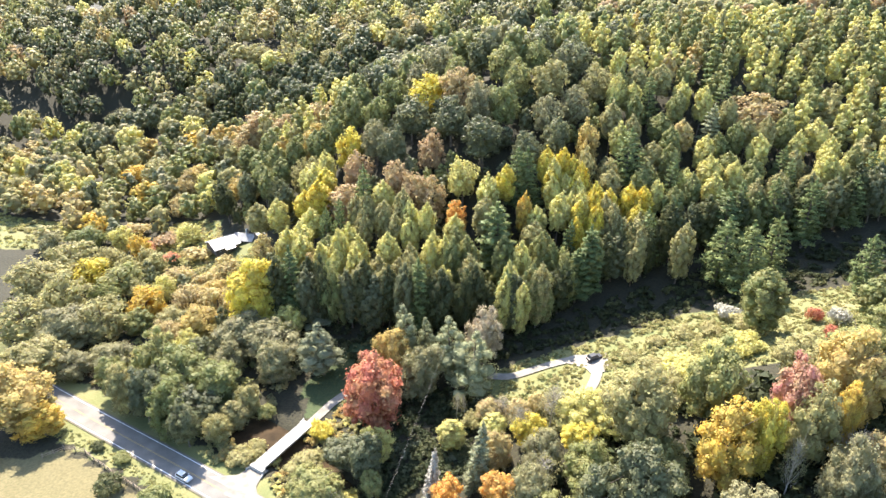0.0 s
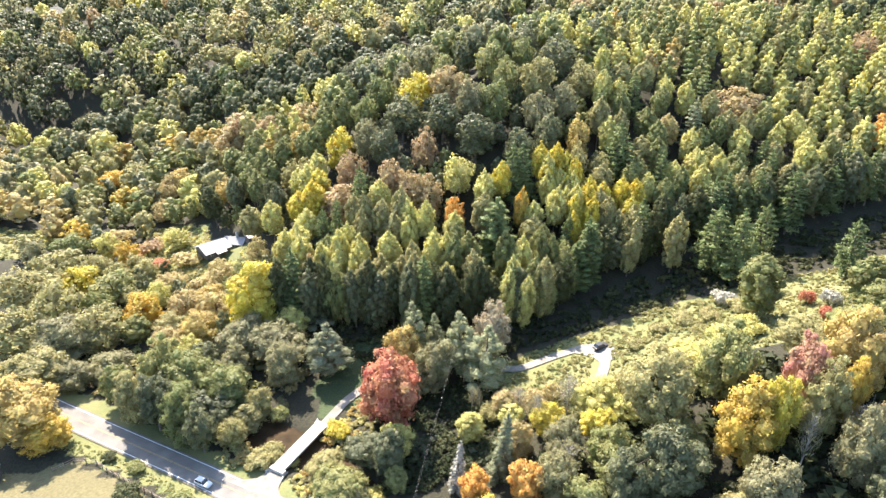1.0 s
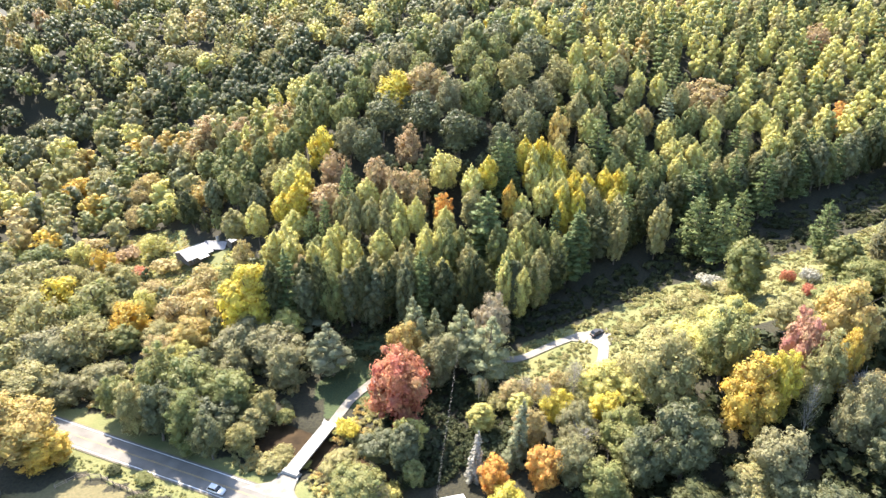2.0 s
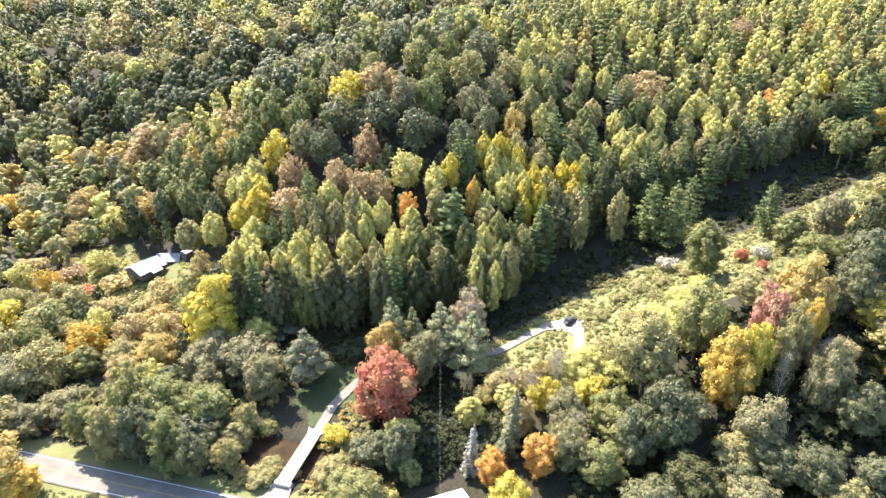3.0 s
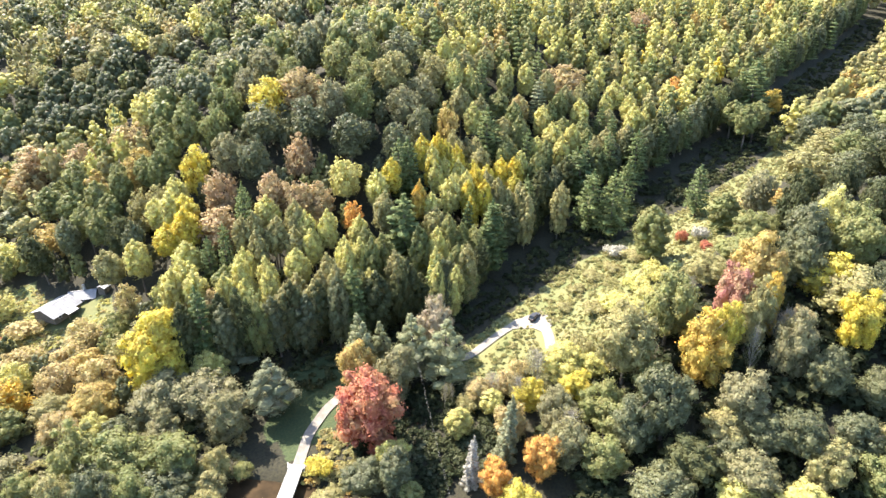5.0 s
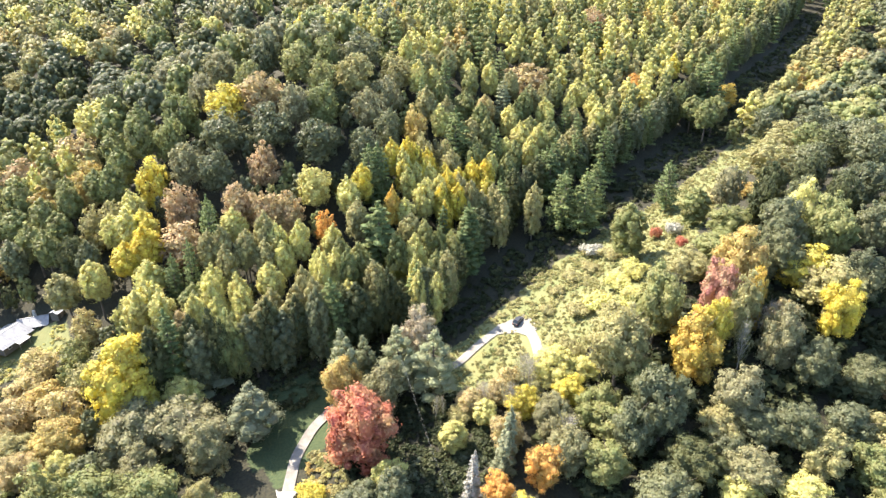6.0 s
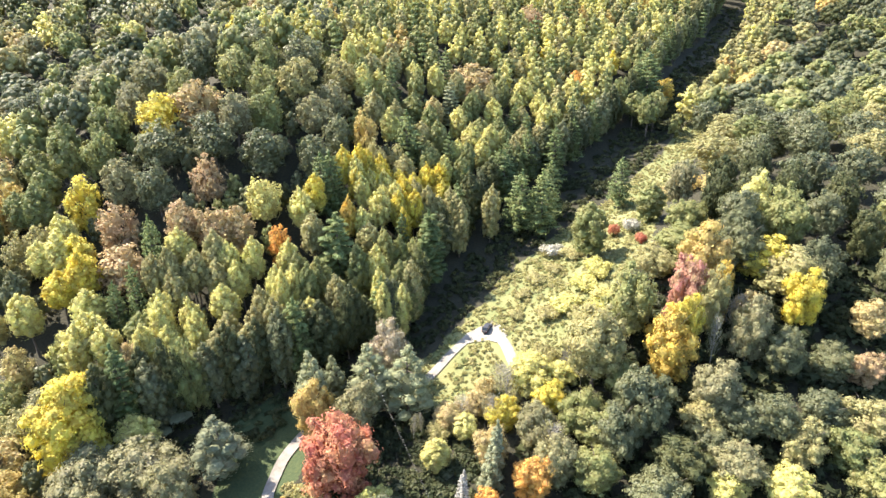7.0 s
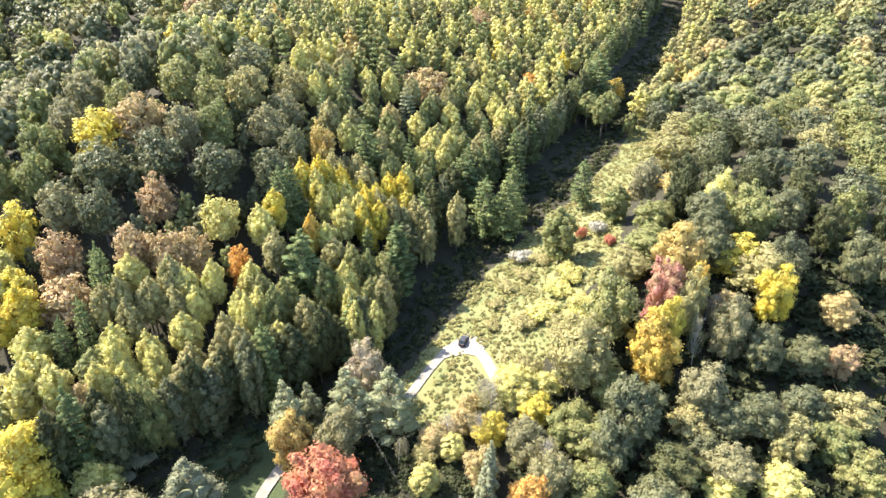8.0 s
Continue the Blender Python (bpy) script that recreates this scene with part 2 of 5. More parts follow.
def tube(points, radii, sides=7):
    """A tapered tube along points, as lists of verts and faces."""
    verts, faces = [], []
    for k, (p, r) in enumerate(zip(points, radii)):
        p = Vector(p)
        way = (Vector(points[min(k + 1, len(points) - 1)]) - Vector(points[max(k - 1, 0)])).normalized()
        side = way.cross(Vector((0.3, 1, 0.1))).normalized()
        up = way.cross(side)
        for a in range(sides):
            w = 2 * math.pi * a / sides
            verts.append(p + (side * math.cos(w) + up * math.sin(w)) * r)
        if k:
            o = (k - 1) * sides
            for a in range(sides):
                faces.append((o + a, o + (a + 1) % sides, o + sides + (a + 1) % sides, o + sides + a))
    return verts, faces


def ribbon(line, width, lift, step, taper=None):
    """A strip that lies on the land along a line of corners."""
    pts = []
    for (ax, ay), (bx, by) in zip(line, line[1:]):
        n = max(1, int(math.hypot(bx - ax, by - ay) / step))
        pts += [(ax + (bx - ax) * k / n, ay + (by - ay) * k / n) for k in range(n)]
    pts.append(line[-1])
    p = np.array(pts)
    for _ in range(6):
        p[1:-1] = 0.25 * p[:-2] + 0.5 * p[1:-1] + 0.25 * p[2:]
    t = np.gradient(p, axis=0)
    t /= np.linalg.norm(t, axis=1)[:, None]
    nrm = np.stack([-t[:, 1], t[:, 0]], 1)
    return p, t, nrm


def strip(name, line, half_l, half_r, lift, mat, step=2.0, base=None, across=5):
    p, t, nrm = ribbon(line, half_l + half_r, lift, step)
    verts, faces = [], []
    cols = np.linspace(-half_r, half_l, across)
    for k in range(len(p)):
        for c in cols:
            q = p[k] + nrm[k] * c
            z = (ground_at(q[0], q[1]) if base is None else base(q[0], q[1])) + lift
            verts.append((q[0], q[1], z))
    for k in range(len(p) - 1):
        for a in range(across - 1):
            o = k * across + a
            faces.append((o, o + across, o + across + 1, o + 1))
    return mesh_of(name, verts, faces, [mat], True)

# ---- the ground, one sheet to the horizon ----
def axis(lo, hi, fine, end):
    mid = list(np.arange(lo, hi + 0.1, fine))
    out, step, v = [], fine, hi
    while v < end:
        step *= 1.22
        v += step
        out.append(v)
    low, step, v = [], fine, lo
    while v > -end:
        step *= 1.22
        v -= step
        low.append(v)
    return np.array(low[::-1] + mid + out)


def inside(x, y, poly):
    x, y = np.asarray(x, float), np.asarray(y, float)
    hit = np.zeros(x.shape, bool)
    for (ax, ay), (bx, by) in zip(poly, poly[1:] + poly[:1]):
        hit ^= ((ay > y) != (by > y)) & (x < (bx - ax) * (y - ay) / ((by - ay) or 1e-9) + ax)
    return hit


BRUSH = ((10, 133), (15, 120), (25, 112), (40, 112), (50, 116), (70, 119), (95, 124), (120, 136), (150, 146), (172, 154), (204, 170), (207, 179), (160, 165), (120, 160), (95, 160), (62, 154), (44, 148), (30, 145), (16, 141))
HAYFIELD = ((-150, 118), (-112, 111), (-94, 115), (-83, 109), (-70, 102), (-56, 94), (-60, 60), (-150, 60))
VERGE = ((-104, 124), (-96, 118), (-86, 115), (-72, 106), (-52, 95), (-50, 101), (-64, 108.5), (-92, 124))
LAWN = ((-36, 128), (-27, 132), (-14, 140), (-8, 150), (-16, 160), (-30, 158), (-40, 140))
YARD = ((-124, 224), (-104, 208), (-90, 205), (-72, 208), (-72, 219), (-90, 231), (-96, 246), (-118, 250))
GLADE = ((-190, 215), (-165, 218), (-150, 232), (-160, 245), (-200, 245))


CORRIDOR = ((-24, 164), (5, 158), (25, 154), (38, 160), (50, 168), (90, 183), (125, 183), (165, 189), (205, 204), (250, 217), (305, 234), (355, 248), (362, 239), (305, 213), (250, 194), (205, 180), (160, 164), (120, 159), (95, 159), (62, 153), (44, 147), (30, 144), (12, 140), (-10, 146), (-30, 150))
GAP = ((60, 66), (62, 76), (85, 67), (104, 81), (120, 85), (118, 72), (92, 52), (76, 54))
HOLLOW = ((-310, 374), (-240, 360), (-203, 362), (-205, 378), (-245, 384), (-310, 402))


def make_ground():
    xs, ys = axis(-145, 150, 2.6, 4200), axis(80, 240, 2.6, 4200)
    gx, gy = np.meshgrid(xs, ys)
    gz = land(gx, gy)
    rough = np.array([noise.noise((a * 0.13, b * 0.13, 0)) for a, b in zip(gx.ravel(), gy.ravel())]).reshape(gx.shape)
    calm = np.clip((np.minimum(off_line(gx, gy, ROAD), off_line(gx, gy, DRIVE)) - 5) / 10, 0, 1)
    gz = gz + 0.5 * rough * calm - 0.12 * (1 - calm)
    n, w = gx.size, gx.shape[1]
    idx = np.arange(n).reshape(gx.shape)
    faces = np.stack([idx[:-1, :-1], idx[:-1, 1:], idx[1:, 1:], idx[1:, :-1]], -1).reshape(-1, 4)
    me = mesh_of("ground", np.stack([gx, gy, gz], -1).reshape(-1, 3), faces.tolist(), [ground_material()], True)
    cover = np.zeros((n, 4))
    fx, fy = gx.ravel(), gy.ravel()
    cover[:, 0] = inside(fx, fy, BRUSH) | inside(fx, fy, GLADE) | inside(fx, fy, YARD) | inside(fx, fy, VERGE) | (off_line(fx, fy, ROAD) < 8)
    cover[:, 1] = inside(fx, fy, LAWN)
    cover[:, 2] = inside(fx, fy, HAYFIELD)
    cover[:, 3] = 1
    layer = me.color_attributes.new("cover", "FLOAT_COLOR", "POINT")
    layer.data.foreach_set("color", cover.ravel())
    return tagged(new("ground", me), "rolling valley ground with shade-darkened leaf litter, grass and weeds", "ground", kind="structure")


GROUND = make_ground()

# ---- road, drive, river ----
road = tagged(new("road", strip("road", ROAD, 3.4, 3.4, 0.10, ASPHALT)), "two-lane grey asphalt road with painted lines", "road", kind="structure")
for name, at, wide, mat in (("edge_line", 2.95, 0.09, WHITE_PAINT), ("edge_line", -2.95, 0.09, WHITE_PAINT), ("centre_line", 0.12, 0.06, YELLOW_PAINT), ("centre_line", -0.12, 0.06, YELLOW_PAINT)):
    ob = new(name, strip(name, ROAD, at + wide, -at + wide, 0.125, mat, across=2))
    ob.parent = road
shoulder = tagged(new("road_shoulder", strip("road_shoulder", ROAD, 3.65, 3.65, 0.06, SHOULDER)), "pale gravel shoulder beside the road", "shoulder", kind="structure")
drive_a = tagged(new("driveway", strip("driveway", ((-48.5, 101.5), (-46.8, 106), (-43.9, 110.8)), 2.2, 2.4, 0.16, GRAVEL, 1.0)), "pale gravel driveway between road and bridge", "driveway", kind="structure")
drive_b = tagged(new("driveway", strip("driveway", ((-35.8, 124.2), (-29.8, 134.4), (-22.5, 141), (-8, 147), (6, 141.5), (18, 136.6), (28.5, 139.4), (36, 140.6)), 1.35, 1.35, 0.16, GRAVEL, 1.0)), "pale gravel driveway through the grass", "driveway", kind="structure")
drive_c = tagged(new("gravel_track", strip("gravel_track", ((42, 138), (40, 130), (35, 121), (32.6, 115), (31, 106)), 1.4, 1.4, 0.17, GRAVEL, 1.0)), "pale gravel track in the clearing", "track", kind="structure")


def gravel_patch(name, corners, label, lift=0.14):
    """A patch of gravel on the land, with a ragged rim."""
    cx, cy = np.mean([c[0] for c in corners]), np.mean([c[1] for c in corners])
    ring = []
    for (ax, ay), (bx, by) in zip(corners, corners[1:] + corners[:1]):
        for k in range(6):
            x, y = ax + (bx - ax) * k / 6, ay + (by - ay) * k / 6
            s = 1 + 0.06 * noise.noise((x, y, 3))
            ring.append((cx + (x - cx) * s, cy + (y - cy) * s))
    verts, faces, n = [], [], len(ring)
    for k in (1.0, 0.66, 0.33):
        verts += [(cx + (x - cx) * k, cy + (y - cy) * k) for x, y in ring]
    verts.append((cx, cy))
    verts = [(x, y, ground_at(x, y) + lift) for x, y in verts]
    for lvl in range(2):
        for a in range(n):
            faces.append((lvl * n + a, lvl * n + (a + 1) % n, (lvl + 1) * n + (a + 1) % n, (lvl + 1) * n + a))
    faces += [(2 * n + a, 2 * n + (a + 1) % n, 3 * n) for a in range(n)]
    return tagged(new(name, mesh_of(name, verts, faces, [GRAVEL], True)), label, "gravel", kind="structure")


gravel_patch("gravel_apron", ((-55.5, 107.6), (-49.0, 108.2), (-45.8, 111.0), (-42.6, 109.2), (-43.6, 105), (-41.5, 99.4)), "bright gravel apron where driveway meets road")
gravel_patch("gravel_lot", ((31, 141), (37, 142.2), (44.8, 140.6), (45, 136.5), (43, 132), (39.4, 130.5), (38.4, 134.5), (35.5, 137.8)), "bright gravel turning place in the clearing")
water = tagged(new("water", strip("water", RIVER, 5.5, 5.5, 0.0, water_material(), 3.0, base=lambda x, y: -1.9)), "brown shallow river water", "water", kind="structure")


# ---- foliage ----
ICO = np.array([(0, 1, 1.618), (0, -1, 1.618), (0, 1, -1.618), (0, -1, -1.618), (1, 1.618, 0), (-1, 1.618, 0), (1, -1.618, 0), (-1, -1.618, 0), (1.618, 0, 1), (-1.618, 0, 1), (1.618, 0, -1), (-1.618, 0, -1)]) / 1.902
ICO_FACES = np.array([f for f in itertools.combinations(range(12), 3) if all(np.linalg.norm(ICO[p] - ICO[q]) < 1.1 for p, q in itertools.combinations(f, 2))])
ICO_FACES = np.array([f if np.dot(np.cross(ICO[f[1]] - ICO[f[0]], ICO[f[2]] - ICO[f[0]]), ICO[f[0]]) > 0 else f[::-1] for f in ICO_FACES])

SPINDLE = np.array([(1, 0, 0), (-0.5, 0.87, 0), (-0.5, -0.87, 0), (0, 0, 1), (0, 0, -1)], float)
SPINDLE_FACES = np.array([(0, 1, 3), (1, 2, 3), (2, 0, 3), (1, 0, 4), (2, 1, 4), (0, 2, 4)])


def lobe_cards(lobes, count, size, rng, up=0.3, jitter=0.34, core=0.80, loose=0.5, fine=False):
    """A crown: leaf clumps as small crooked blades that follow the billows, and a rough dense middle in each billow."""
    c, r = lobes[:, :3], lobes[:, 3:6]
    weight = (r[:, 0] * r[:, 1] + r[:, 1] * r[:, 2] + r[:, 0] * r[:, 2])
    pick = rng.choice(len(c), int(count * 2.6), p=weight / weight.sum())
    u = rng.normal(size=(len(pick), 3))
    u[:, 2] += up
    u /= np.linalg.norm(u, axis=1)[:, None]
    p = c[pick] + r[pick] * u * (0.80 + loose * rng.random((len(pick), 1)) ** 1.7)
    mid, half = (c.max(0) + c.min(0)) / 2, (c.max(0) - c.min(0)) / 2 + r.mean(0)
    out = (p - mid) / half
    keep = (out ** 2).sum(1) > 0.22
    for k in range(len(c)):
        inner = (((p - c[k]) / r[k]) ** 2).sum(1) < 0.72
        keep &= ~(inner & (pick != k))
    p, u, out = p[keep][:count], u[keep][:count], out[keep][:count]
    n = 0.85 * u + 0.45 * out / half * half.mean() / np.linalg.norm(out, axis=1)[:, None] + rng.normal(size=u.shape) * jitter
    n /= np.linalg.norm(n, axis=1)[:, None]
    a = np.cross(n, rng.normal(size=n.shape))
    a /= np.linalg.norm(a, axis=1)[:, None]
    b = np.cross(n, a)
    s = size * (0.42 + 1.15 * rng.random((len(p), 1)) ** 1.4)
    corners = []
    for sa, sb in ((-1, -0.55), (1, -0.4), (0.0, 1.05)):
        j = 0.7 + 0.6 * rng.random((len(p), 2))
        corners.append(p + a * sa * s * 0.62 * j[:, :1] + b * sb * s * 0.62 * j[:, 1:])
    v = np.stack(corners, 1).reshape(-1, 3)
    tri = np.arange(len(v)).reshape(-1, 3)
    if core < 0.2:
        return v, tri
    base, sides = (ICO, ICO_FACES) if fine else (SPINDLE, SPINDLE_FACES)
    bumpy = core * (0.82 + 0.36 * rng.random((len(c), len(base), 1)))
    cv = (c[:, None, :] + base[None] * r[:, None, :] * bumpy).reshape(-1, 3)
    cf = (sides[None] + len(base) * np.arange(len(c))[:, None, None]).reshape(-1, 3) + len(v)
    return np.concatenate([v, cv]), np.concatenate([tri, cf])


def poplar_lobes(rng, n=60, low=3.0, waist=0.5):
    """A tall egg with a rounded point, 20 high and 4 in radius; low: where the crown begins."""
    out = []
    for k in range(n):
        s = (k + 0.5) / n
        z = low + (18.6 - low) * s
        prof = 4.0 * (0.78 + 0.22 * s / waist if s < waist else (1 - ((s - waist) / (1 - waist)) ** 2.1) ** 0.62)
        w = k * 2.4 + rng.random()
        rr = max(0.62, prof * (0.20 + 0.14 * rng.random()) + 0.12)
        q = max(0.0, prof - rr * 0.85) * (0.82 + 0.25 * rng.random())
        out.append((q * math.cos(w), q * math.sin(w), z, rr, rr, rr * 1.25))
    out.append((0, 0, 18.7, 0.8, 0.8, 1.25))
    out += [(0, 0, low + (16.2 - low) * (0.12 + 0.26 * k), 2.7 - 0.15 * k * k, 2.7 - 0.15 * k * k, 2.4) for k in range(4)]
    return np.array(out)


def dome_lobes(rng, n=30, bottom=4.0, top=16.0, rad=6.0, small=0.30, heads=6):
    """A broad, uneven crown: a few limbs' heads, each a small dome of billows."""
    out, tall = [], top - bottom
    spots = [(0.12 * rad * rng.normal(), 0.12 * rad * rng.normal(), top - 0.34 * tall, 0.56 * rad, 0.33 * tall)]
    turn = rng.random() * 6.28
    for k in range(heads):
        w, q = turn + (k + 0.5 * rng.random()) * 6.28 / heads, rad * (0.46 + 0.16 * rng.random())
        hr = rad * (0.38 + 0.16 * rng.random())
        spots.append((q * math.cos(w), q * math.sin(w), bottom + tall * (0.32 + 0.30 * rng.random()), hr, tall * (0.25 + 0.10 * rng.random())))
    for k in range(heads):
        w, q = turn + (k + 0.5 + 0.4 * rng.random()) * 6.28 / heads, rad * (0.40 + 0.14 * rng.random())
        spots.append((q * math.cos(w), q * math.sin(w), bottom + tall * (0.14 + 0.14 * rng.random()), rad * (0.34 + 0.12 * rng.random()), tall * (0.20 + 0.06 * rng.random())))
    each = max(3, n // len(spots))
    for cx, cy, cz, hr, hz in spots:
        for k in range(each):
            uz = 1 - 1.6 * (k + 0.5) / each
            w, h = k * 2.4 + 0.8 * rng.random(), math.sqrt(1 - uz * uz)
            rr = rad * small * (0.6 + 0.8 * rng.random())
            q = max(0.2, hr - 0.6 * rr) * (0.85 + 0.3 * rng.random())
            out.append((cx + h * q * math.cos(w), cy + h * q * math.sin(w), cz + uz * max(0.3, hz - 0.5 * rr), rr, rr, rr * (0.7 + 0.25 * rng.random())))
        out.append((cx, cy, cz, hr * 0.75, hr * 0.75, hz * 0.75))
    return np.array(out)


def round_lobes(rng, n=24, bottom=1.0, top=16.0, rad=6.0, small=0.3):
    """One full dome of billows, as crowns look from far off."""
    out, zc = [], bottom + (top - bottom) * 0.45
    for k in range(n):
        uz = 1 - 1.7 * (k + 0.5) / n
        w, h = k * 2.4 + 0.6 * rng.random(), math.sqrt(1 - uz * uz)
        rr = rad * small * (0.7 + 0.6 * rng.random())
        q = (rad - 0.7 * rr) * (0.93 + 0.12 * rng.random())
        out.append((h * q * math.cos(w), h * q * math.sin(w), zc + uz * ((top - zc) if uz > 0 else (zc - bottom)) * (1 - 0.5 * rr / rad), rr, rr, rr * 0.85))
    out.append((0, 0, zc, rad * 0.72, rad * 0.72, (top - bottom) * 0.36))
    return np.array(out)


def pine_lobes(rng, tiers=11, rad=4.0, low=4.0, top=21.5, droop=0.0, power=0.8, segments=2):
    """Tiers of long boughs round a straight stem."""
    out = []
    for k in range(tiers):
        s = k / tiers
        z = low + (top - low) * s
        reach = rad * (1 - s) ** power * (0.85 + 0.3 * rng.random()) + 0.5
        boughs = 5 if s < 0.7 else 4
        for b in range(boughs):
            w = k * 1.1 + b * 2 * math.pi / boughs + 0.5 * rng.random()
            ln = reach * (0.75 + 0.4 * rng.random())
            for at, wd in ((0.42, 0.95), (0.8, 0.75))[:segments] if segments == 2 else ((0.6, 1.5),):
                out.append((ln * at * math.cos(w), ln * at * math.sin(w), z + (0.35 - droop) * ln * at * 0.5 + 0.3 * rng.random(), 0.25 * ln + 0.38 * wd, 0.25 * ln + 0.38 * wd, 0.55 * wd))
    out.append((0, 0, top, 0.5, 0.5, 1.3))
    return np.array(out)


def soft_pine_lobes(rng, n=42):
    """A full, soft column of needles with a rounded tip, 20 high and 5 in radius."""
    out = []
    for k in range(n):
        s = (k + 0.5) / n
        prof = 5.9 * (1 - s ** 1.7) ** 0.8 * (0.7 + 0.3 * min(1, s / 0.3))
        w = k * 2.4 + rng.random()
        q = prof * (0.35 + 0.45 * rng.random())
        rr = max(0.6, prof * (0.26 + 0.16 * rng.random()))
        out.append((q * math.cos(w), q * math.sin(w), 2.2 + 17.0 * s, rr, rr, 0.55 * rr + 0.35))
    out.append((0, 0, 18.9, 0.7, 0.7, 1.0))
    out.append((0, 0, 8.0, 1.9, 1.9, 5.5))
    return np.array(out)


def shrub_lobes(rng, n=9):
    out = []
    for k in range(n):
        w, q = k * 2.4, 0.65 * math.sqrt((k + 0.3) / n)
        rr = 0.26 + 0.14 * rng.random()
        out.append((q * math.cos(w), q * math.sin(w), 0.32 + 0.38 * (1 - q) * rng.random() + 0.1, rr, rr, rr * 0.85))
    return np.array(out)


def limbs(rng, height, rad, first, thick, count, rise=0.9, sides=6):
    """Trunk and main limbs as verts and faces."""
    lean = rng.normal(size=2) * 0.02 * height
    v, f = tube([(0, 0, -0.6), (0, 0, 0.4), (lean[0] * 0.3, lean[1] * 0.3, height * 0.35), (lean[0], lean[1], height * 0.72), (lean[0], lean[1], height * 0.95)], [thick * 1.5, thick * 1.05, thick * 0.8, thick * 0.42, thick * 0.1], sides)
    for k in range(count):
        z = first + (height * 0.8 - first) * (k + 0.3) / count
        w = k * 2.4 + rng.random()
        ln = rad * (0.95 - 0.5 * (z / height)) * (0.8 + 0.4 * rng.random())
        p0 = Vector((lean[0] * z / height, lean[1] * z / height, z))
        d = Vector((math.cos(w), math.sin(w), rise))
        bow = Vector((0, 0, 0.18 * ln))
        v2, f2 = tube([p0, p0 + d * ln * 0.5 + bow * 0.4, p0 + d * ln + bow], [thick * 0.34, thick * 0.2, thick * 0.06], 4)
        f += [tuple(i + len(v) for i in q) for q in f2]
        v += v2
    return v, f


def twigs(rng, height, rad, first, thick, count):
    """A bare crown: limbs that fork into fine twigs."""
    v, f = limbs(rng, height, rad, first, thick, count, 1.5)
    for k in range(count * 9):
        w, z = rng.random() * 6.28, first + (height - first) * (0.15 + 0.8 * rng.random())
        q = rad * 0.75 * (1 - 0.65 * (z / height) ** 2) * (0.2 + 0.7 * rng.random())
        p = Vector((q * math.cos(w), q * math.sin(w), z))
        d = Vector((math.cos(w) * 0.7 + 0.3 * rng.normal(), math.sin(w) * 0.7 + 0.3 * rng.normal(), 0.9))
        ln = rad * 0.4 * (0.6 + 0.6 * rng.random())
        v2, f2 = tube([p - d * ln * 0.5, p + d * ln * 0.5], [0.06, 0.015], 3)
        f += [tuple(i + len(v) for i in q2) for q2 in f2]
        v += v2
    return v, f


# for each kind: height and radius as built, crowns in several shapes, and stems
KINDS = {}


def define(kind, height, rad, near_lobes, far_lobes, blades, size, options, stem, bark, far_blades, far_size):
    rng = np.random.default_rng(len(KINDS) * 17 + 3)
    crowns, fars = ([], []), []
    for _ in FIVE:
        lobes = near_lobes(rng)
        for level, (many, fine) in enumerate(((2.2, 0.55), (0.9, 0.76))):
            v, f = lobe_cards(lobes, round(blades * many), size * fine, rng, fine=level == 0 or kind in ("poplar", "tulip"), **options)
            crowns[level].append(mesh_of("crown", v.tolist(), f.tolist(), [LEAF["green"]]))
        lobes = far_lobes(rng)
        calm = {**options, "jitter": 0.24, "loose": 0.34}
        fars.append((lobe_cards(lobes, round(far_blades * 0.9), far_size * 0.62, rng, fine=True, **calm), lobe_cards(lobes, round(far_blades * 0.5), far_size * 0.7, rng, **calm)))
    stems = []
    for k in range(2):
        v, f = stem(rng)
        stems.append(mesh_of("trunk", v, f, [bark], True))
    KINDS[kind] = (height, rad, crowns, stems, fars)


FIVE = range(5)
define("poplar", 20.0, 4.0, poplar_lobes, lambda g: poplar_lobes(g, 15), 2000, 0.60, {}, lambda g: limbs(g, 19, 4, 4, 0.28, 9, 1.1), BARK, 330, 1.5)
define("tulip", 20.0, 4.0, lambda g: poplar_lobes(g, 50, 8.0, 0.4), lambda g: poplar_lobes(g, 15, 8.0, 0.4), 1700, 0.60, {}, lambda g: limbs(g, 19, 4, 8, 0.28, 8, 1.1), BARK, 330, 1.5)
define("oak", 16.0, 6.0, lambda g: dome_lobes(g, 91, 3.2, small=0.17), lambda g: round_lobes(g, 22, 4.5, 16, 6.2, 0.33), 2700, 0.66, {}, lambda g: limbs(g, 14, 6, 3, 0.4, 10, 0.8), BARK, 400, 1.75)
define("maple", 14.0, 5.0, lambda g: dome_lobes(g, 77, 0.8, 14, 5.0, small=0.19, heads=5), lambda g: round_lobes(g, 20, 0.8, 14, 5.0, 0.28), 2200, 0.6, {"jitter": 0.40}, lambda g: limbs(g, 12.5, 5, 2.5, 0.3, 9, 1.0), BARK, 350, 1.6)
define("willow", 13.0, 5.5, lambda g: dome_lobes(g, 78, 0.6, 13, 5.5, small=0.19, heads=6), lambda g: dome_lobes(g, 21, 0.6, 13, 5.5, small=0.27, heads=3), 2500, 0.54, {"jitter": 0.55, "loose": 0.6}, lambda g: limbs(g, 11.5, 5, 1.5, 0.3, 10, 1.0), BARK, 350, 1.6)
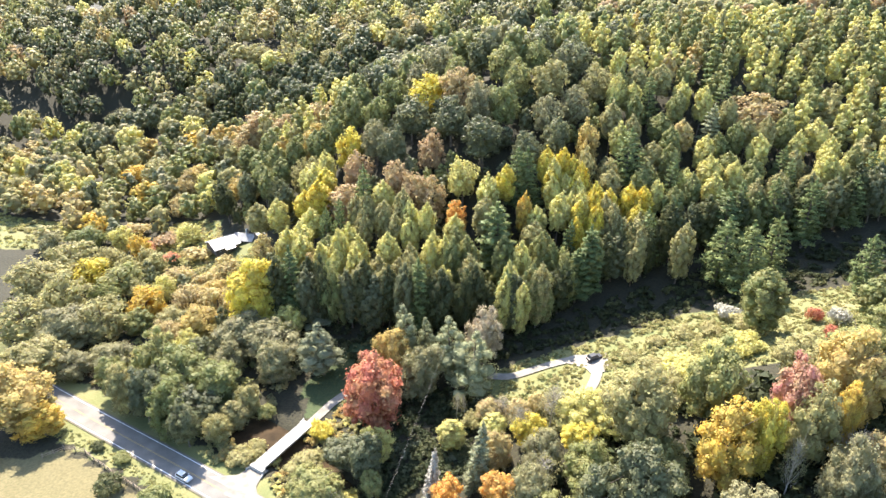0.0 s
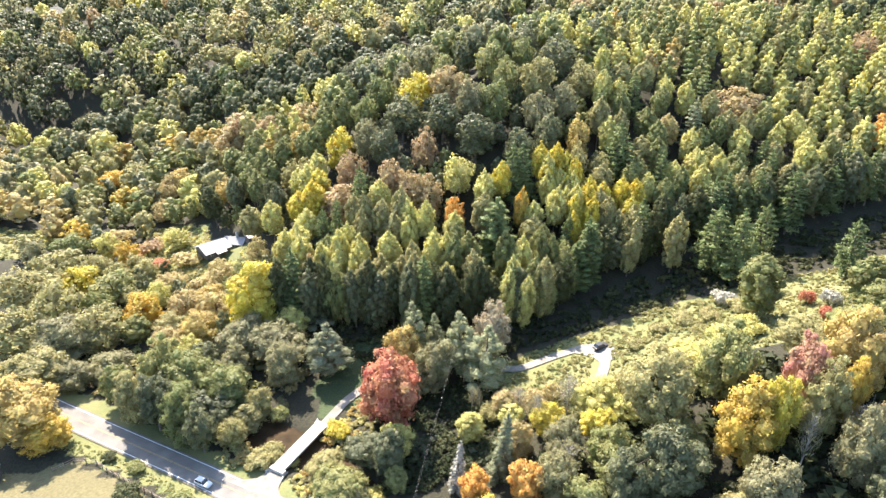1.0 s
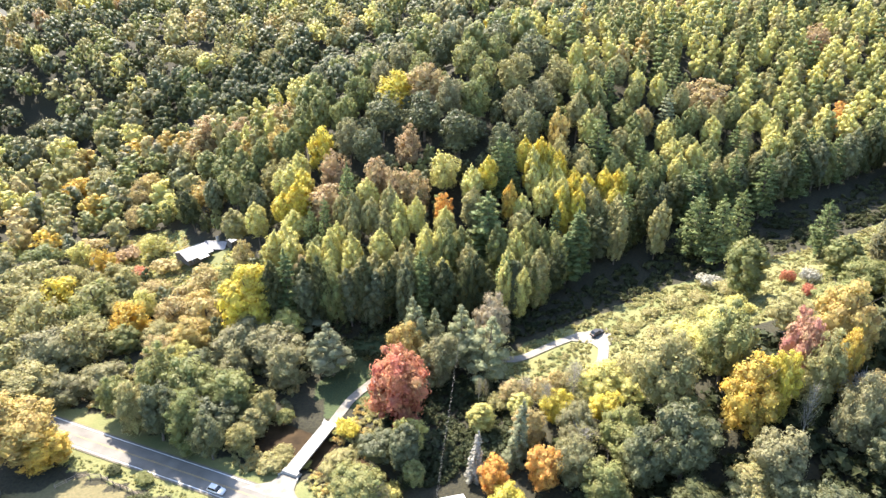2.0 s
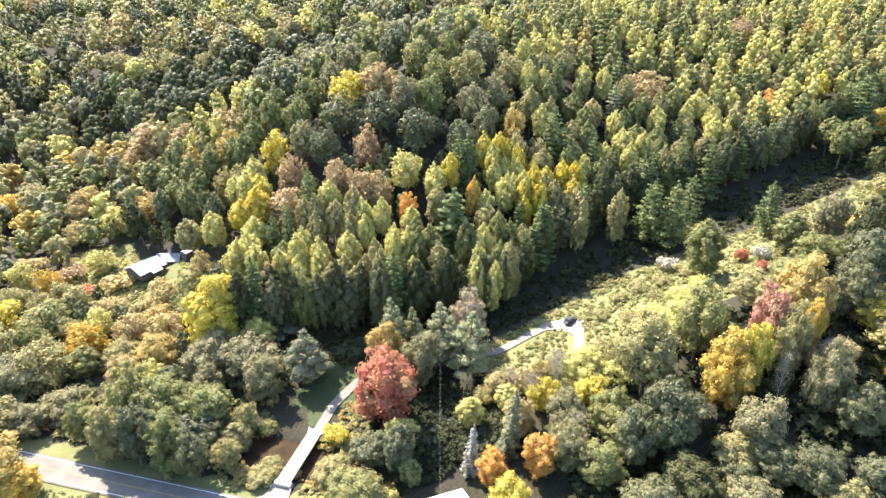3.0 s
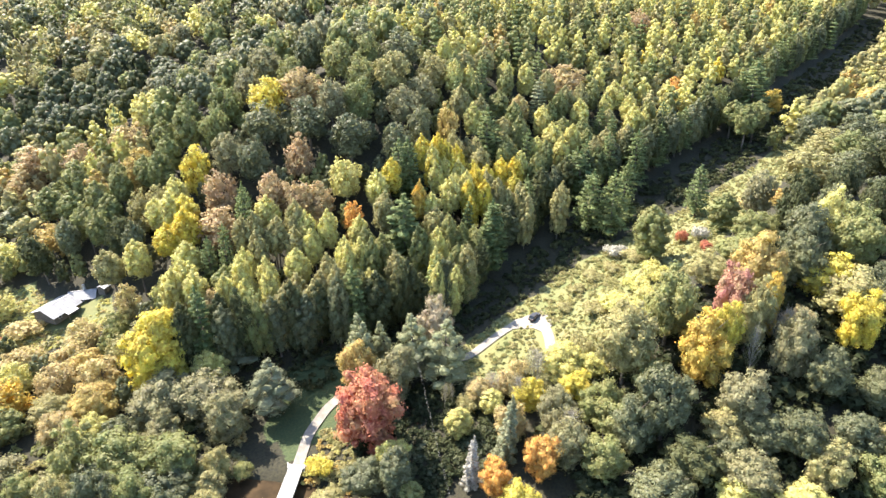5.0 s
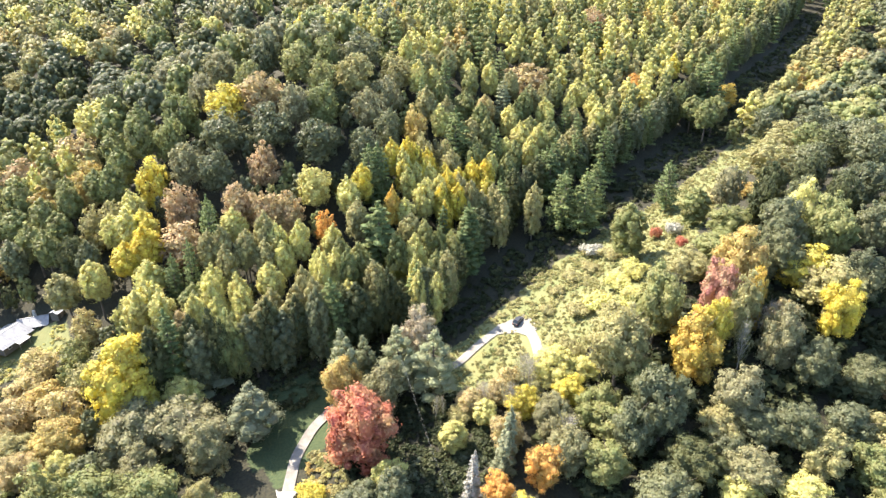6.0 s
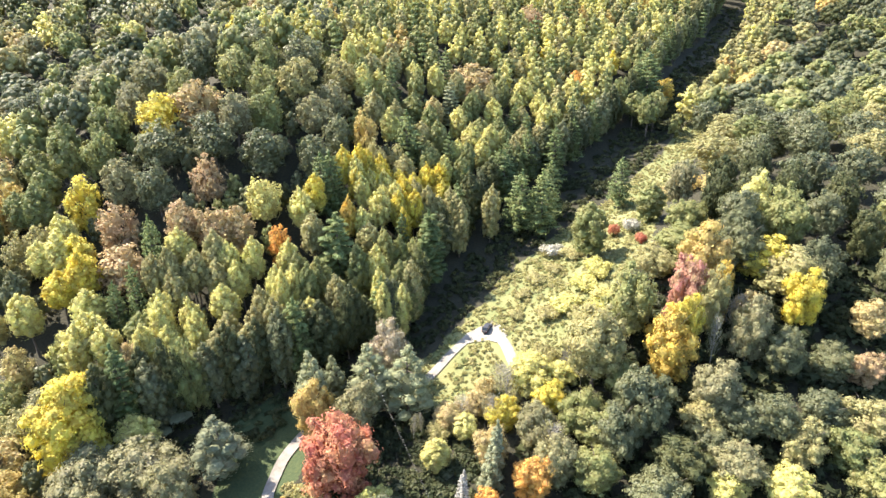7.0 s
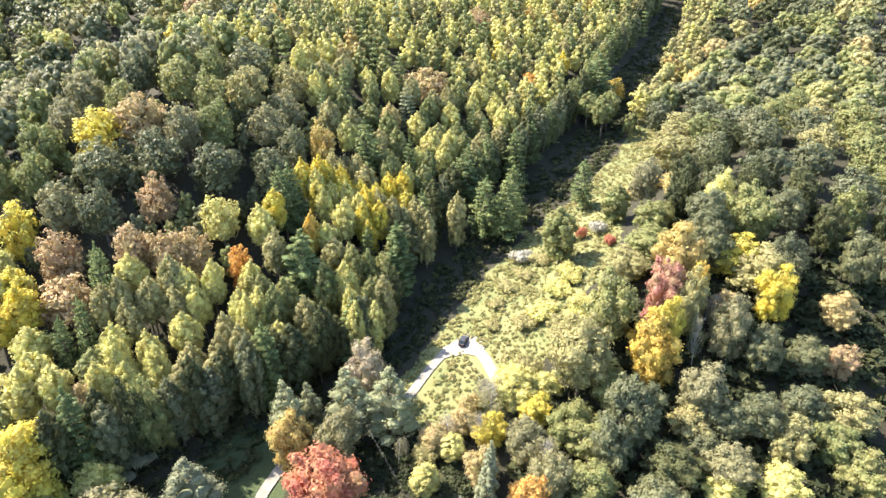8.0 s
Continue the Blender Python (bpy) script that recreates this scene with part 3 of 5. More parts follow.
define("pine", 22.0, 4.0, lambda g: pine_lobes(g, 12, 4.3, 3.0, 21.0, 0.1, 0.55), lambda g: pine_lobes(g, 7, 4.3, 3.0, 20.5, 0.1, 0.55, 1), 2200, 0.56, {"jitter": 0.35}, lambda g: limbs(g, 21.5, 4, 4, 0.3, 14, 0.25), BARK, 350, 1.45)
define("softpine", 20.0, 5.0, soft_pine_lobes, lambda g: soft_pine_lobes(g, 14), 2600, 0.46, {"jitter": 0.4}, lambda g: limbs(g, 19, 4, 3, 0.3, 12, 0.3), BARK, 350, 1.4)
define("spruce", 20.0, 4.0, lambda g: pine_lobes(g, 15, 3.9, 1.0, 19.2, 0.7, 0.7), lambda g: pine_lobes(g, 8, 3.9, 1.0, 19.2, 0.7, 0.7, 1), 2300, 0.5, {"jitter": 0.35}, lambda g: limbs(g, 19, 4, 2, 0.28, 14, 0.0), BARK, 350, 1.4)
define("shrub", 1.0, 1.0, shrub_lobes, lambda g: shrub_lobes(g, 5), 620, 0.17, {"jitter": 0.55}, lambda g: limbs(g, 0.75, 0.6, 0.1, 0.03, 6, 1.2, 5), BARK, 120, 0.34)
define("bare", 13.0, 4.0, lambda g: dome_lobes(g, 30, 4, 13, 3.8, small=0.22), lambda g: dome_lobes(g, 12, 4, 13, 3.8, small=0.3), 620, 0.42, {"jitter": 1.2, "core": 0.05}, lambda g: twigs(g, 12.5, 4.2, 2.5, 0.22, 14), PALE_BARK, 160, 0.9)

KIND_NAME = {"poplar": "tulip_poplar", "tulip": "tulip_poplar", "oak": "oak_tree", "maple": "maple_tree", "willow": "willow_tree", "pine": "pine_tree", "softpine": "pine_tree", "spruce": "spruce_tree", "shrub": "shrub", "bare": "bare_tree"}
SHAPE_WORDS = {"poplar": "tall egg-shaped tulip poplar", "tulip": "rounded high-crowned tulip poplar", "oak": "broad domed oak", "maple": "round-crowned maple", "willow": "loose billowing willow", "pine": "tall tiered white pine", "softpine": "full soft-needled white pine", "spruce": "conical spruce", "shrub": "low rounded shrub", "bare": "half-bare slender tree with pale twigs"}
COLOUR_WORDS = {"deep": "deep green leaves", "shade_fern": "fronds dark with painted shade", "dark": "dark green leaves", "green": "green leaves", "olive": "olive yellow-green leaves", "grey": "dull grey-green leaves", "lime": "bright yellow-green leaves", "yellow": "bright yellow autumn leaves", "gold": "golden autumn leaves", "orange": "orange autumn leaves", "red": "red autumn leaves", "crimson": "dark crimson leaves", "rust": "rusty brown leaves", "tan": "tan and ochre leaves", "peach": "faded peach leaves", "mauve": "faded mauve-grey leaves", "white": "whitish seed heads", "grass": "straw-green blades", "blue": "blue-green needles", "pale": "pale grey-green needles", "needle": "dark green needles"}
NEEDLES = {"deep": "needle", "green": "needle", "dark": "needle", "grey": "blue", "olive": "needle"}
PLANTED = []


def plant(kind, x, y, h, r, colour, where="", group=""):
    """One tree with its trunk and crown, on the land."""
    height, rad, crowns, stems, _ = KINDS[kind]
    if kind in ("pine", "softpine", "spruce"):
        colour = NEEDLES.get(colour, colour)
    k = len(PLANTED)
    PLANTED.append((x, y, r))
    top = new(KIND_NAME[kind])
    oval = 1 + 0.08 * math.sin(k * 2.3)
    top.matrix_world = pose(x, y, ground_at(x, y) - 0.1, 3 * math.sin(k * 1.7), 3 * math.cos(k * 3.1), (k * 137.5) % 360) @ Matrix.Diagonal((r / rad * oval, r / rad / oval, h / height, 1))
    for name, me, mat in (("trunk", stems[k % 2], None), ("crown", crowns[int(math.hypot(x + 25, y - 20) > 165)][(k * 7 + k // 5) % 5], LEAF[colour])):
        ob = new(name, me)
        ob.parent = top
        if mat:
            ob.material_slots[0].link = "OBJECT"
            ob.material_slots[0].material = mat
    tagged(top, f"{SHAPE_WORDS[kind]} with {COLOUR_WORDS[colour]}" + (f" {where}" if where else ""), "shrub" if kind == "shrub" else "tree", group)
    return top


def poplar(x, y, h, r, c):
    """One poplar, or a tight stand of three where the crowns run together."""
    kind = "tulip" if y > 178 else "poplar"
    if r < 5.0 or y < 150:
        plant(kind, x, y, h, r * 0.84, c)
        return
    for k in range(3):
        w = x * 0.7 + k * 2.1
        plant(kind, x + 0.55 * r * math.cos(w), y + 0.55 * r * math.sin(w), h * (1 - 0.07 * k), 0.46 * r + 0.7, c)
def oak(x, y, h, r, c): plant("oak", x, y, h, r, c)
def maple(x, y, h, r, c): plant("maple", x, y, h, r, c)
def willow(x, y, h, r, c): plant("willow", x, y, h, r, c)
def pine(x, y, h, r, c): plant("pine", x, y, h, r, c)
def softpine(x, y, h, r, c): plant("softpine", x, y, h, r, c)
def spruce(x, y, h, r, c): plant("spruce", x, y, h, r, c)
def shrub(x, y, h, r, c): plant("shrub", x, y, h, r, c)
def bare(x, y, h, r, c): plant("bare", x, y, h, r, c)


# ---- trees that stand out, one by one ----
willow(11.2, 145.0, 19.0, 5.5, "mauve")
spruce(-2.7, 99.2, 14.6, 2.0, "white")
bare(3.5, 123.5, 9.0, 1.3, "grey")
bare(5.6, 123.0, 8.0, 1.2, "grey")
poplar(83.4, 137.4, 20.0, 6.8, "green")
pine(119.0, 153.0, 19.5, 4.5, "green")
shrub(81.0, 150.0, 5.0, 4.5, "white")
oak(-91.0, 136.5, 14.0, 4.4, "green")
maple(-84.0, 129.6, 17.0, 4.6, "olive")
oak(-77.0, 126.0, 18.0, 5.0, "dark")
maple(-70.0, 121.6, 17.0, 4.8, "green")
oak(-63.6, 117.6, 15.0, 4.2, "dark")
willow(-52.5, 131.0, 11.0, 4.0, "olive")
shrub(-47.0, 129.0, 4.0, 3.0, "green")
oak(-90.0, 241.0, 20.0, 5.5, "deep")
poplar(-80.0, 239.0, 21.0, 4.8, "dark")
poplar(-71.5, 236.0, 21.0, 4.8, "green")
oak(-64.0, 229.0, 19.0, 5.2, "deep")
poplar(-61.0, 221.0, 20.0, 4.6, "dark")
maple(-109.0, 125.0, 17.5, 9.3, "tan")
maple(-101.0, 120.5, 11.0, 5.6, "gold")
maple(-80.2, 142.4, 21.6, 6.4, "green")
oak(-71.0, 138.0, 19.5, 7.8, "green")
oak(-61.5, 134.5, 17.5, 7.6, "green")
oak(-64.9, 126.3, 11.0, 6.8, "dark")
poplar(-55.6, 126.5, 11.0, 5.1, "olive")
oak(-77.7, 135.5, 13.0, 6.8, "dark")
willow(-77.5, 165.8, 11.0, 6.4, "tan")
willow(-61.4, 157.7, 14.0, 8.7, "grey")
willow(-50.0, 152.6, 14.0, 8.6, "grey")
willow(-47.5, 143.2, 15.0, 6.0, "grey")
willow(-48.3, 163.1, 13.0, 5.6, "lime")
softpine(-34.6, 145.8, 17.9, 6.5, "blue")
maple(-60.6, 170.5, 25.0, 9.4, "yellow")
maple(-98.4, 176.5, 12.5, 6.4, "gold")
maple(-95.4, 195.9, 10.0, 6.2, "peach")
maple(-83.3, 192.6, 9.0, 5.6, "peach")
maple(-79.9, 201.3, 9.0, 5.6, "peach")
willow(-86.4, 181.7, 11.0, 6.0, "peach")
willow(-87.2, 169.2, 9.0, 5.6, "olive")
willow(-137.1, 185.6, 16.0, 9.9, "olive")
maple(-134.0, 200.1, 15.0, 9.3, "olive")
willow(-127.8, 160.3, 15.0, 9.3, "olive")
willow(-113.8, 158.6, 14.0, 8.7, "grey")
willow(-122.5, 172.0, 18.0, 9.0, "olive")
willow(-107.4, 164.4, 14.0, 8.3, "olive")
willow(-98.2, 149.4, 12.0, 7.4, "grey")
oak(-114.9, 145.1, 12.0, 7.4, "olive")
willow(-106.2, 144.8, 9.0, 5.6, "grey")
willow(-121.7, 145.0, 10.0, 6.2, "olive")
oak(-111.8, 189.6, 13.0, 7.7, "green")
maple(-126.7, 195.9, 12.0, 7.4, "yellow")
oak(-139.8, 221.7, 12.0, 7.4, "green")
shrub(-119.5, 225.1, 4.0, 5.0, "red")
shrub(-114.5, 231.3, 5.0, 6.5, "rust")
shrub(-96.7, 217.5, 5.0, 6.5, "peach")
shrub(-130.7, 242.0, 5.0, 6.5, "peach")
shrub(-106.9, 217.1, 3.5, 4.5, "red")
willow(-115.6, 256.6, 10.0, 6.2, "peach")
maple(-101.7, 258.5, 11.0, 6.8, "lime")
willow(-119.4, 276.4, 12.0, 7.4, "peach")
maple(-104.4, 231.8, 9.0, 5.6, "lime")
maple(-150.1, 289.6, 12.0, 7.4, "gold")
willow(-140.0, 294.5, 12.0, 7.4, "olive")
willow(-191.6, 264.1, 12.0, 7.4, "olive")
willow(-196.7, 377.2, 15.0, 9.3, "grey")
willow(-199.0, 309.7, 12.0, 7.4, "grey")
shrub(-46.8, 116.9, 4.0, 3.8, "olive")
shrub(-49.2, 112.9, 3.0, 3.9, "olive")
shrub(-42.1, 114.0, 2.0, 2.6, "lime")
oak(-71.0, 127.0, 15.0, 5.5, "green")
oak(-80.0, 131.0, 12.4, 4.5, "green")
willow(-57.0, 119.5, 9.7, 3.5, "olive")
maple(-66.5, 120.5, 9.5, 3.6, "olive")
maple(-17.3, 123.8, 24.6, 8.6, "red")
maple(-13.0, 140.0, 19.0, 5.2, "tan")
softpine(-9.9, 145.5, 22.0, 5.4, "pale")
softpine(-3.8, 146.1, 17.0, 3.5, "pale")
softpine(2.4, 138.6, 21.0, 6.2, "pale")
softpine(7.6, 131.0, 20.8, 7.0, "pale")
willow(-6.5, 133.9, 18.0, 5.6, "grey")
poplar(-18.0, 106.0, 14.5, 5.0, "dark")
shrub(-31.0, 120.8, 4.5, 3.7, "yellow")
oak(-33.2, 110.6, 8.0, 5.0, "olive")
shrub(-22.0, 100.9, 5.0, 4.1, "lime")
oak(-28.3, 100.8, 10.6, 6.4, "green")
bare(-24.6, 98.0, 9.0, 3.6, "grey")
poplar(2.1, 112.7, 9.0, 4.1, "lime")
spruce(7.3, 100.5, 19.0, 3.0, "grey")
maple(11.3, 92.6, 13.0, 4.2, "orange")
willow(17.5, 92.0, 15.0, 4.8, "grey")
maple(0.7, 94.1, 11.0, 3.8, "orange")
maple(11.9, 119.6, 8.0, 4.3, "peach")
willow(12.1, 105.1, 11.0, 4.4, "peach")
maple(20.2, 110.3, 9.0, 4.1, "yellow")
bare(18.3, 111.4, 11.0, 3.0, "grey")
bare(25.8, 114.9, 11.0, 4.1, "grey")
maple(31.8, 112.8, 11.0, 5.8, "lime")
bare(14.5, 118.7, 9.0, 2.8, "mauve")
bare(20.6, 95.8, 12.0, 4.0, "olive")
shrub(39.6, 114.9, 7.0, 4.2, "olive")
willow(30.7, 96.0, 14.0, 5.2, "green")
oak(-23.0, 110.8, 9.0, 5.5, "dark")
maple(-15.6, 111.5, 11.0, 4.1, "lime")
willow(21.5, 101.0, 13.0, 4.6, "grey")
maple(1.7, 86.1, 10.0, 5.0, "yellow")
maple(18.9, 117.6, 8.0, 3.7, "peach")
poplar(-16.1, 101.1, 8.0, 3.3, "green")
shrub(7.7, 118.9, 5.0, 3.7, "olive")
oak(22.1, 84.5, 13.0, 5.1, "green")
oak(39.0, 85.0, 19.6, 6.6, "dark")
oak(30.5, 86.0, 17.1, 5.5, "dark")
oak(42.0, 101.8, 24.5, 7.8, "olive")
maple(56.0, 91.0, 20.8, 6.5, "gold")
maple(62.0, 91.5, 20.5, 3.5, "yellow")
maple(70.3, 91.2, 22.8, 4.6, "olive")
maple(69.0, 96.5, 22.4, 5.0, "crimson")
maple(80.0, 99.0, 23.7, 7.0, "tan")
oak(57.0, 104.0, 22.9, 7.0, "green")
bare(65.0, 85.0, 15.9, 2.5, "dark")
oak(54.6, 77.9, 16.4, 5.8, "grey")
oak(59.2, 66.4, 14.2, 5.0, "dark")
oak(55.0, 71.0, 10.8, 5.0, "dark")
oak(74.5, 73.0, 14.8, 5.0, "dark")
willow(73.2, 80.7, 20.5, 5.0, "grey")
maple(76.0, 91.0, 20.0, 3.0, "gold")
maple(96.5, 83.6, 16.0, 8.2, "olive")
oak(100.0, 100.6, 22.3, 7.0, "dark")
oak(107.5, 93.0, 23.1, 7.0, "green")
oak(94.0, 97.0, 18.5, 5.5, "dark")
maple(91.0, 77.5, 18.2, 4.6, "yellow")
oak(103.0, 80.0, 17.0, 5.5, "dark")
poplar(110.6, 135.2, 14.0, 5.7, "green")
shrub(98.3, 139.5, 5.0, 2.4, "red")
shrub(102.1, 135.8, 5.0, 3.4, "white")
shrub(95.4, 127.6, 4.0, 2.3, "red")
shrub(72.9, 142.2, 3.0, 3.9, "olive")
shrub(82.2, 142.9, 3.5, 4.5, "olive")
shrub(68.7, 127.0, 4.0, 4.9, "lime")
shrub(66.0, 143.1, 3.0, 3.9, "olive")
shrub(58.3, 140.9, 2.5, 3.2, "olive")
shrub(58.9, 125.4, 4.0, 5.2, "lime")
shrub(53.8, 127.1, 3.5, 4.5, "olive")
shrub(75.6, 128.1, 5.0, 5.1, "lime")
shrub(49.5, 135.5, 2.5, 3.2, "olive")
willow(59.3, 110.6, 12.0, 6.7, "lime")
willow(53.4, 114.5, 8.0, 5.0, "olive")
willow(155.1, 138.3, 15.0, 9.3, "olive")
willow(133.0, 126.2, 9.0, 5.6, "peach")
shrub(137.5, 138.0, 5.0, 6.4, "tan")
shrub(130.4, 140.2, 4.0, 5.2, "peach")
oak(91.2, 113.4, 11.0, 6.8, "green")
oak(79.4, 113.3, 11.0, 6.4, "olive")
oak(89.9, 99.8, 13.0, 4.9, "dark")
maple(96.9, 91.1, 15.0, 6.6, "yellow")
oak(103.0, 118.6, 13.0, 6.2, "green")
maple(101.2, 64.6, 12.0, 5.0, "peach")
maple(87.7, 59.1, 10.0, 4.0, "rust")
maple(79.7, 85.3, 13.0, 4.6, "peach")
willow(82.4, 65.1, 11.0, 4.6, "dark")
oak(68.8, 59.9, 12.0, 5.5, "dark")
maple(73.7, 53.5, 12.0, 6.2, "olive")
oak(44.0, 65.8, 12.3, 5.6, "grey")
maple(49.5, 76.6, 10.0, 5.5, "olive")
maple(48.9, 56.2, 10.0, 5.6, "lime")
maple(59.8, 59.0, 12.6, 4.8, "olive")
maple(65.9, 52.2, 10.8, 5.0, "green")
willow(64.2, 45.4, 10.0, 5.6, "green")
maple(39.8, 64.5, 9.0, 4.6, "lime")
willow(45.7, 72.4, 9.0, 4.7, "dark")
bare(76.5, 86.6, 13.0, 3.8, "mauve")
maple(38.1, 108.0, 7.0, 4.3, "lime")
willow(34.4, 117.0, 7.0, 4.3, "lime")
maple(30.8, 105.7, 8.0, 4.1, "yellow")
bare(27.4, 118.3, 9.0, 3.5, "grey")
bare(42.1, 104.6, 9.0, 4.2, "grey")
oak(44.1, 92.5, 12.0, 6.1, "green")
oak(30.8, 90.9, 12.0, 5.8, "green")
shrub(23.7, 120.3, 6.0, 3.5, "peach")
oak(36.8, 74.6, 12.0, 6.4, "deep")
oak(27.1, 72.8, 12.0, 6.8, "dark")
poplar(12.3, 114.9, 7.0, 4.0, "lime")
pine(45.0, 168.0, 25.1, 4.5, "green")
pine(64.0, 206.0, 24.8, 5.5, "dark")
pine(29.2, 198.5, 23.3, 5.0, "dark")
pine(25.2, 198.2, 24.0, 4.4, "dark")
pine(-27.5, 202.0, 26.2, 3.5, "green")
pine(17.0, 178.0, 26.3, 6.0, "green")
poplar(73.7, 172.5, 22.0, 4.6, "olive")
pine(85.2, 170.7, 24.0, 5.6, "green")
pine(91.0, 164.6, 24.0, 5.6, "green")
poplar(82.9, 194.9, 20.0, 4.2, "green")
poplar(98.4, 199.8, 20.0, 4.4, "lime")
pine(92.2, 184.1, 22.0, 5.4, "green")
poplar(138.7, 202.3, 20.0, 4.4, "green")
poplar(103.0, 192.7, 19.0, 4.3, "olive")
pine(117.0, 182.9, 24.0, 5.1, "dark")
pine(100.5, 170.7, 23.0, 4.7, "dark")
poplar(59.5, 172.3, 21.0, 4.2, "olive")
poplar(176.2, 184.2, 20.0, 9.6, "green")
pine(197.6, 198.7, 24.0, 8.6, "green")
maple(206.3, 195.6, 13.0, 5.8, "gold")
poplar(43.6, 189.6, 21.0, 5.5, "lime")
poplar(50.4, 190.2, 21.0, 5.6, "yellow")
poplar(52.9, 184.1, 21.5, 5.2, "olive")
poplar(63.1, 188.7, 21.0, 6.2, "yellow")
poplar(37.1, 185.5, 21.5, 4.8, "lime")
poplar(44.8, 182.1, 21.5, 5.1, "yellow")
poplar(60.8, 178.3, 21.5, 5.8, "olive")
poplar(25.3, 185.7, 21.5, 3.0, "gold")
poplar(36.3, 199.8, 22.0, 5.6, "yellow")
poplar(38.8, 195.6, 21.0, 5.3, "lime")
poplar(44.5, 197.3, 21.0, 5.3, "yellow")
maple(4.2, 189.4, 17.0, 3.7, "orange")
poplar(12.4, 185.4, 21.5, 4.9, "olive")
poplar(20.6, 197.1, 20.0, 4.6, "yellow")
poplar(-46.9, 223.6, 21.5, 7.6, "lime")
poplar(-46.3, 213.3, 21.5, 8.8, "yellow")
maple(-6.6, 249.5, 18.0, 8.0, "yellow")
maple(-37.2, 235.4, 20.0, 5.4, "yellow")
maple(51.2, 213.7, 20.0, 4.7, "tan")
maple(116.7, 232.7, 17.0, 10.5, "rust")
maple(189.6, 268.2, 18.0, 7.4, "rust")
maple(168.9, 215.7, 16.0, 5.5, "orange")
maple(6.8, 245.4, 18.0, 7.9, "rust")
maple(-16.6, 208.5, 18.0, 5.9, "rust")
maple(-10.5, 202.0, 18.0, 5.8, "rust")
maple(-3.9, 198.3, 18.0, 5.2, "rust")
maple(-31.8, 220.4, 18.0, 6.2, "rust")
maple(-34.3, 208.3, 17.0, 7.9, "rust")
maple(-4.3, 217.1, 18.0, 5.1, "rust")
maple(-88.2, 304.1, 17.0, 9.8, "rust")
maple(-72.7, 287.4, 17.0, 7.9, "rust")
maple(-55.2, 278.0, 18.0, 7.6, "rust")
maple(-54.4, 256.2, 19.0, 5.9, "tan")
maple(-95.4, 297.8, 16.0, 8.3, "rust")
poplar(-37.8, 255.7, 24.0, 9.2, "green")
poplar(-47.2, 244.9, 22.0, 8.2, "green")
oak(14.0, 215.8, 20.0, 8.1, "dark")
oak(3.0, 227.9, 19.0, 7.4, "dark")
oak(-20.6, 255.6, 20.0, 6.9, "green")
oak(-33.0, 308.2, 21.0, 8.2, "dark")
oak(50.9, 255.3, 20.0, 8.1, "dark")
oak(73.3, 277.9, 20.0, 7.1, "dark")
oak(40.3, 274.0, 20.0, 7.7, "dark")
oak(0.7, 271.4, 20.0, 7.3, "grey")
oak(16.8, 269.1, 20.0, 6.5, "dark")
oak(24.2, 253.9, 20.0, 7.0, "green")
oak(-14.2, 298.0, 20.0, 8.0, "grey")
oak(22.6, 228.7, 20.0, 6.4, "green")
oak(12.9, 232.0, 20.0, 5.7, "grey")
oak(-25.4, 231.6, 19.0, 5.6, "grey")
oak(-12.0, 234.6, 20.0, 7.5, "dark")
oak(-42.9, 439.5, 19.0, 7.8, "green")
oak(-15.5, 415.2, 18.0, 7.4, "grey")
oak(1.1, 371.7, 18.0, 5.5, "green")
oak(-110.0, 471.3, 18.0, 7.4, "dark")
oak(-81.2, 441.1, 18.0, 7.4, "dark")
oak(-89.3, 400.1, 17.0, 6.9, "olive")
oak(-68.9, 391.1, 17.0, 6.9, "olive")
willow(-118.5, 413.4, 16.0, 9.9, "olive")
poplar(-49.2, 189.3, 22.5, 7.8, "lime")
poplar(-34.6, 178.5, 22.5, 5.9, "lime")
poplar(-22.0, 167.2, 22.5, 7.7, "olive")
poplar(-29.0, 177.2, 22.5, 6.4, "lime")
poplar(-10.4, 169.2, 22.5, 6.2, "olive")
poplar(-3.3, 175.0, 22.5, 5.3, "lime")
poplar(5.5, 174.1, 22.5, 6.4, "green")
poplar(9.2, 164.0, 22.5, 4.7, "olive")
poplar(19.9, 156.5, 22.5, 5.1, "lime")
poplar(27.6, 157.2, 22.5, 4.4, "olive")
poplar(31.6, 172.3, 21.5, 5.6, "green")
poplar(24.4, 167.1, 22.5, 4.3, "lime")
poplar(19.8, 169.9, 22.5, 4.9, "green")
spruce(-39.9, 170.6, 13.0, 7.0, "blue")
poplar(-17.0, 190.9, 21.5, 6.2, "olive")
poplar(-9.0, 186.5, 21.5, 5.5, "lime")
poplar(-24.0, 192.0, 21.5, 5.6, "olive")
poplar(-79.7, 262.1, 22.0, 10.4, "green")
poplar(-69.7, 245.0, 21.5, 8.4, "green")
maple(-85.3, 253.4, 13.0, 7.3, "tan")
maple(-115.9, 282.5, 11.0, 6.8, "tan")
shrub(-76.5, 102.8, 4.0, 4.2, "deep")
shrub(-64.9, 101.2, 3.0, 3.9, "green")
shrub(-85.7, 116.2, 1.8, 2.2, "deep")
shrub(-78.0, 112.3, 2.0, 2.6, "green")



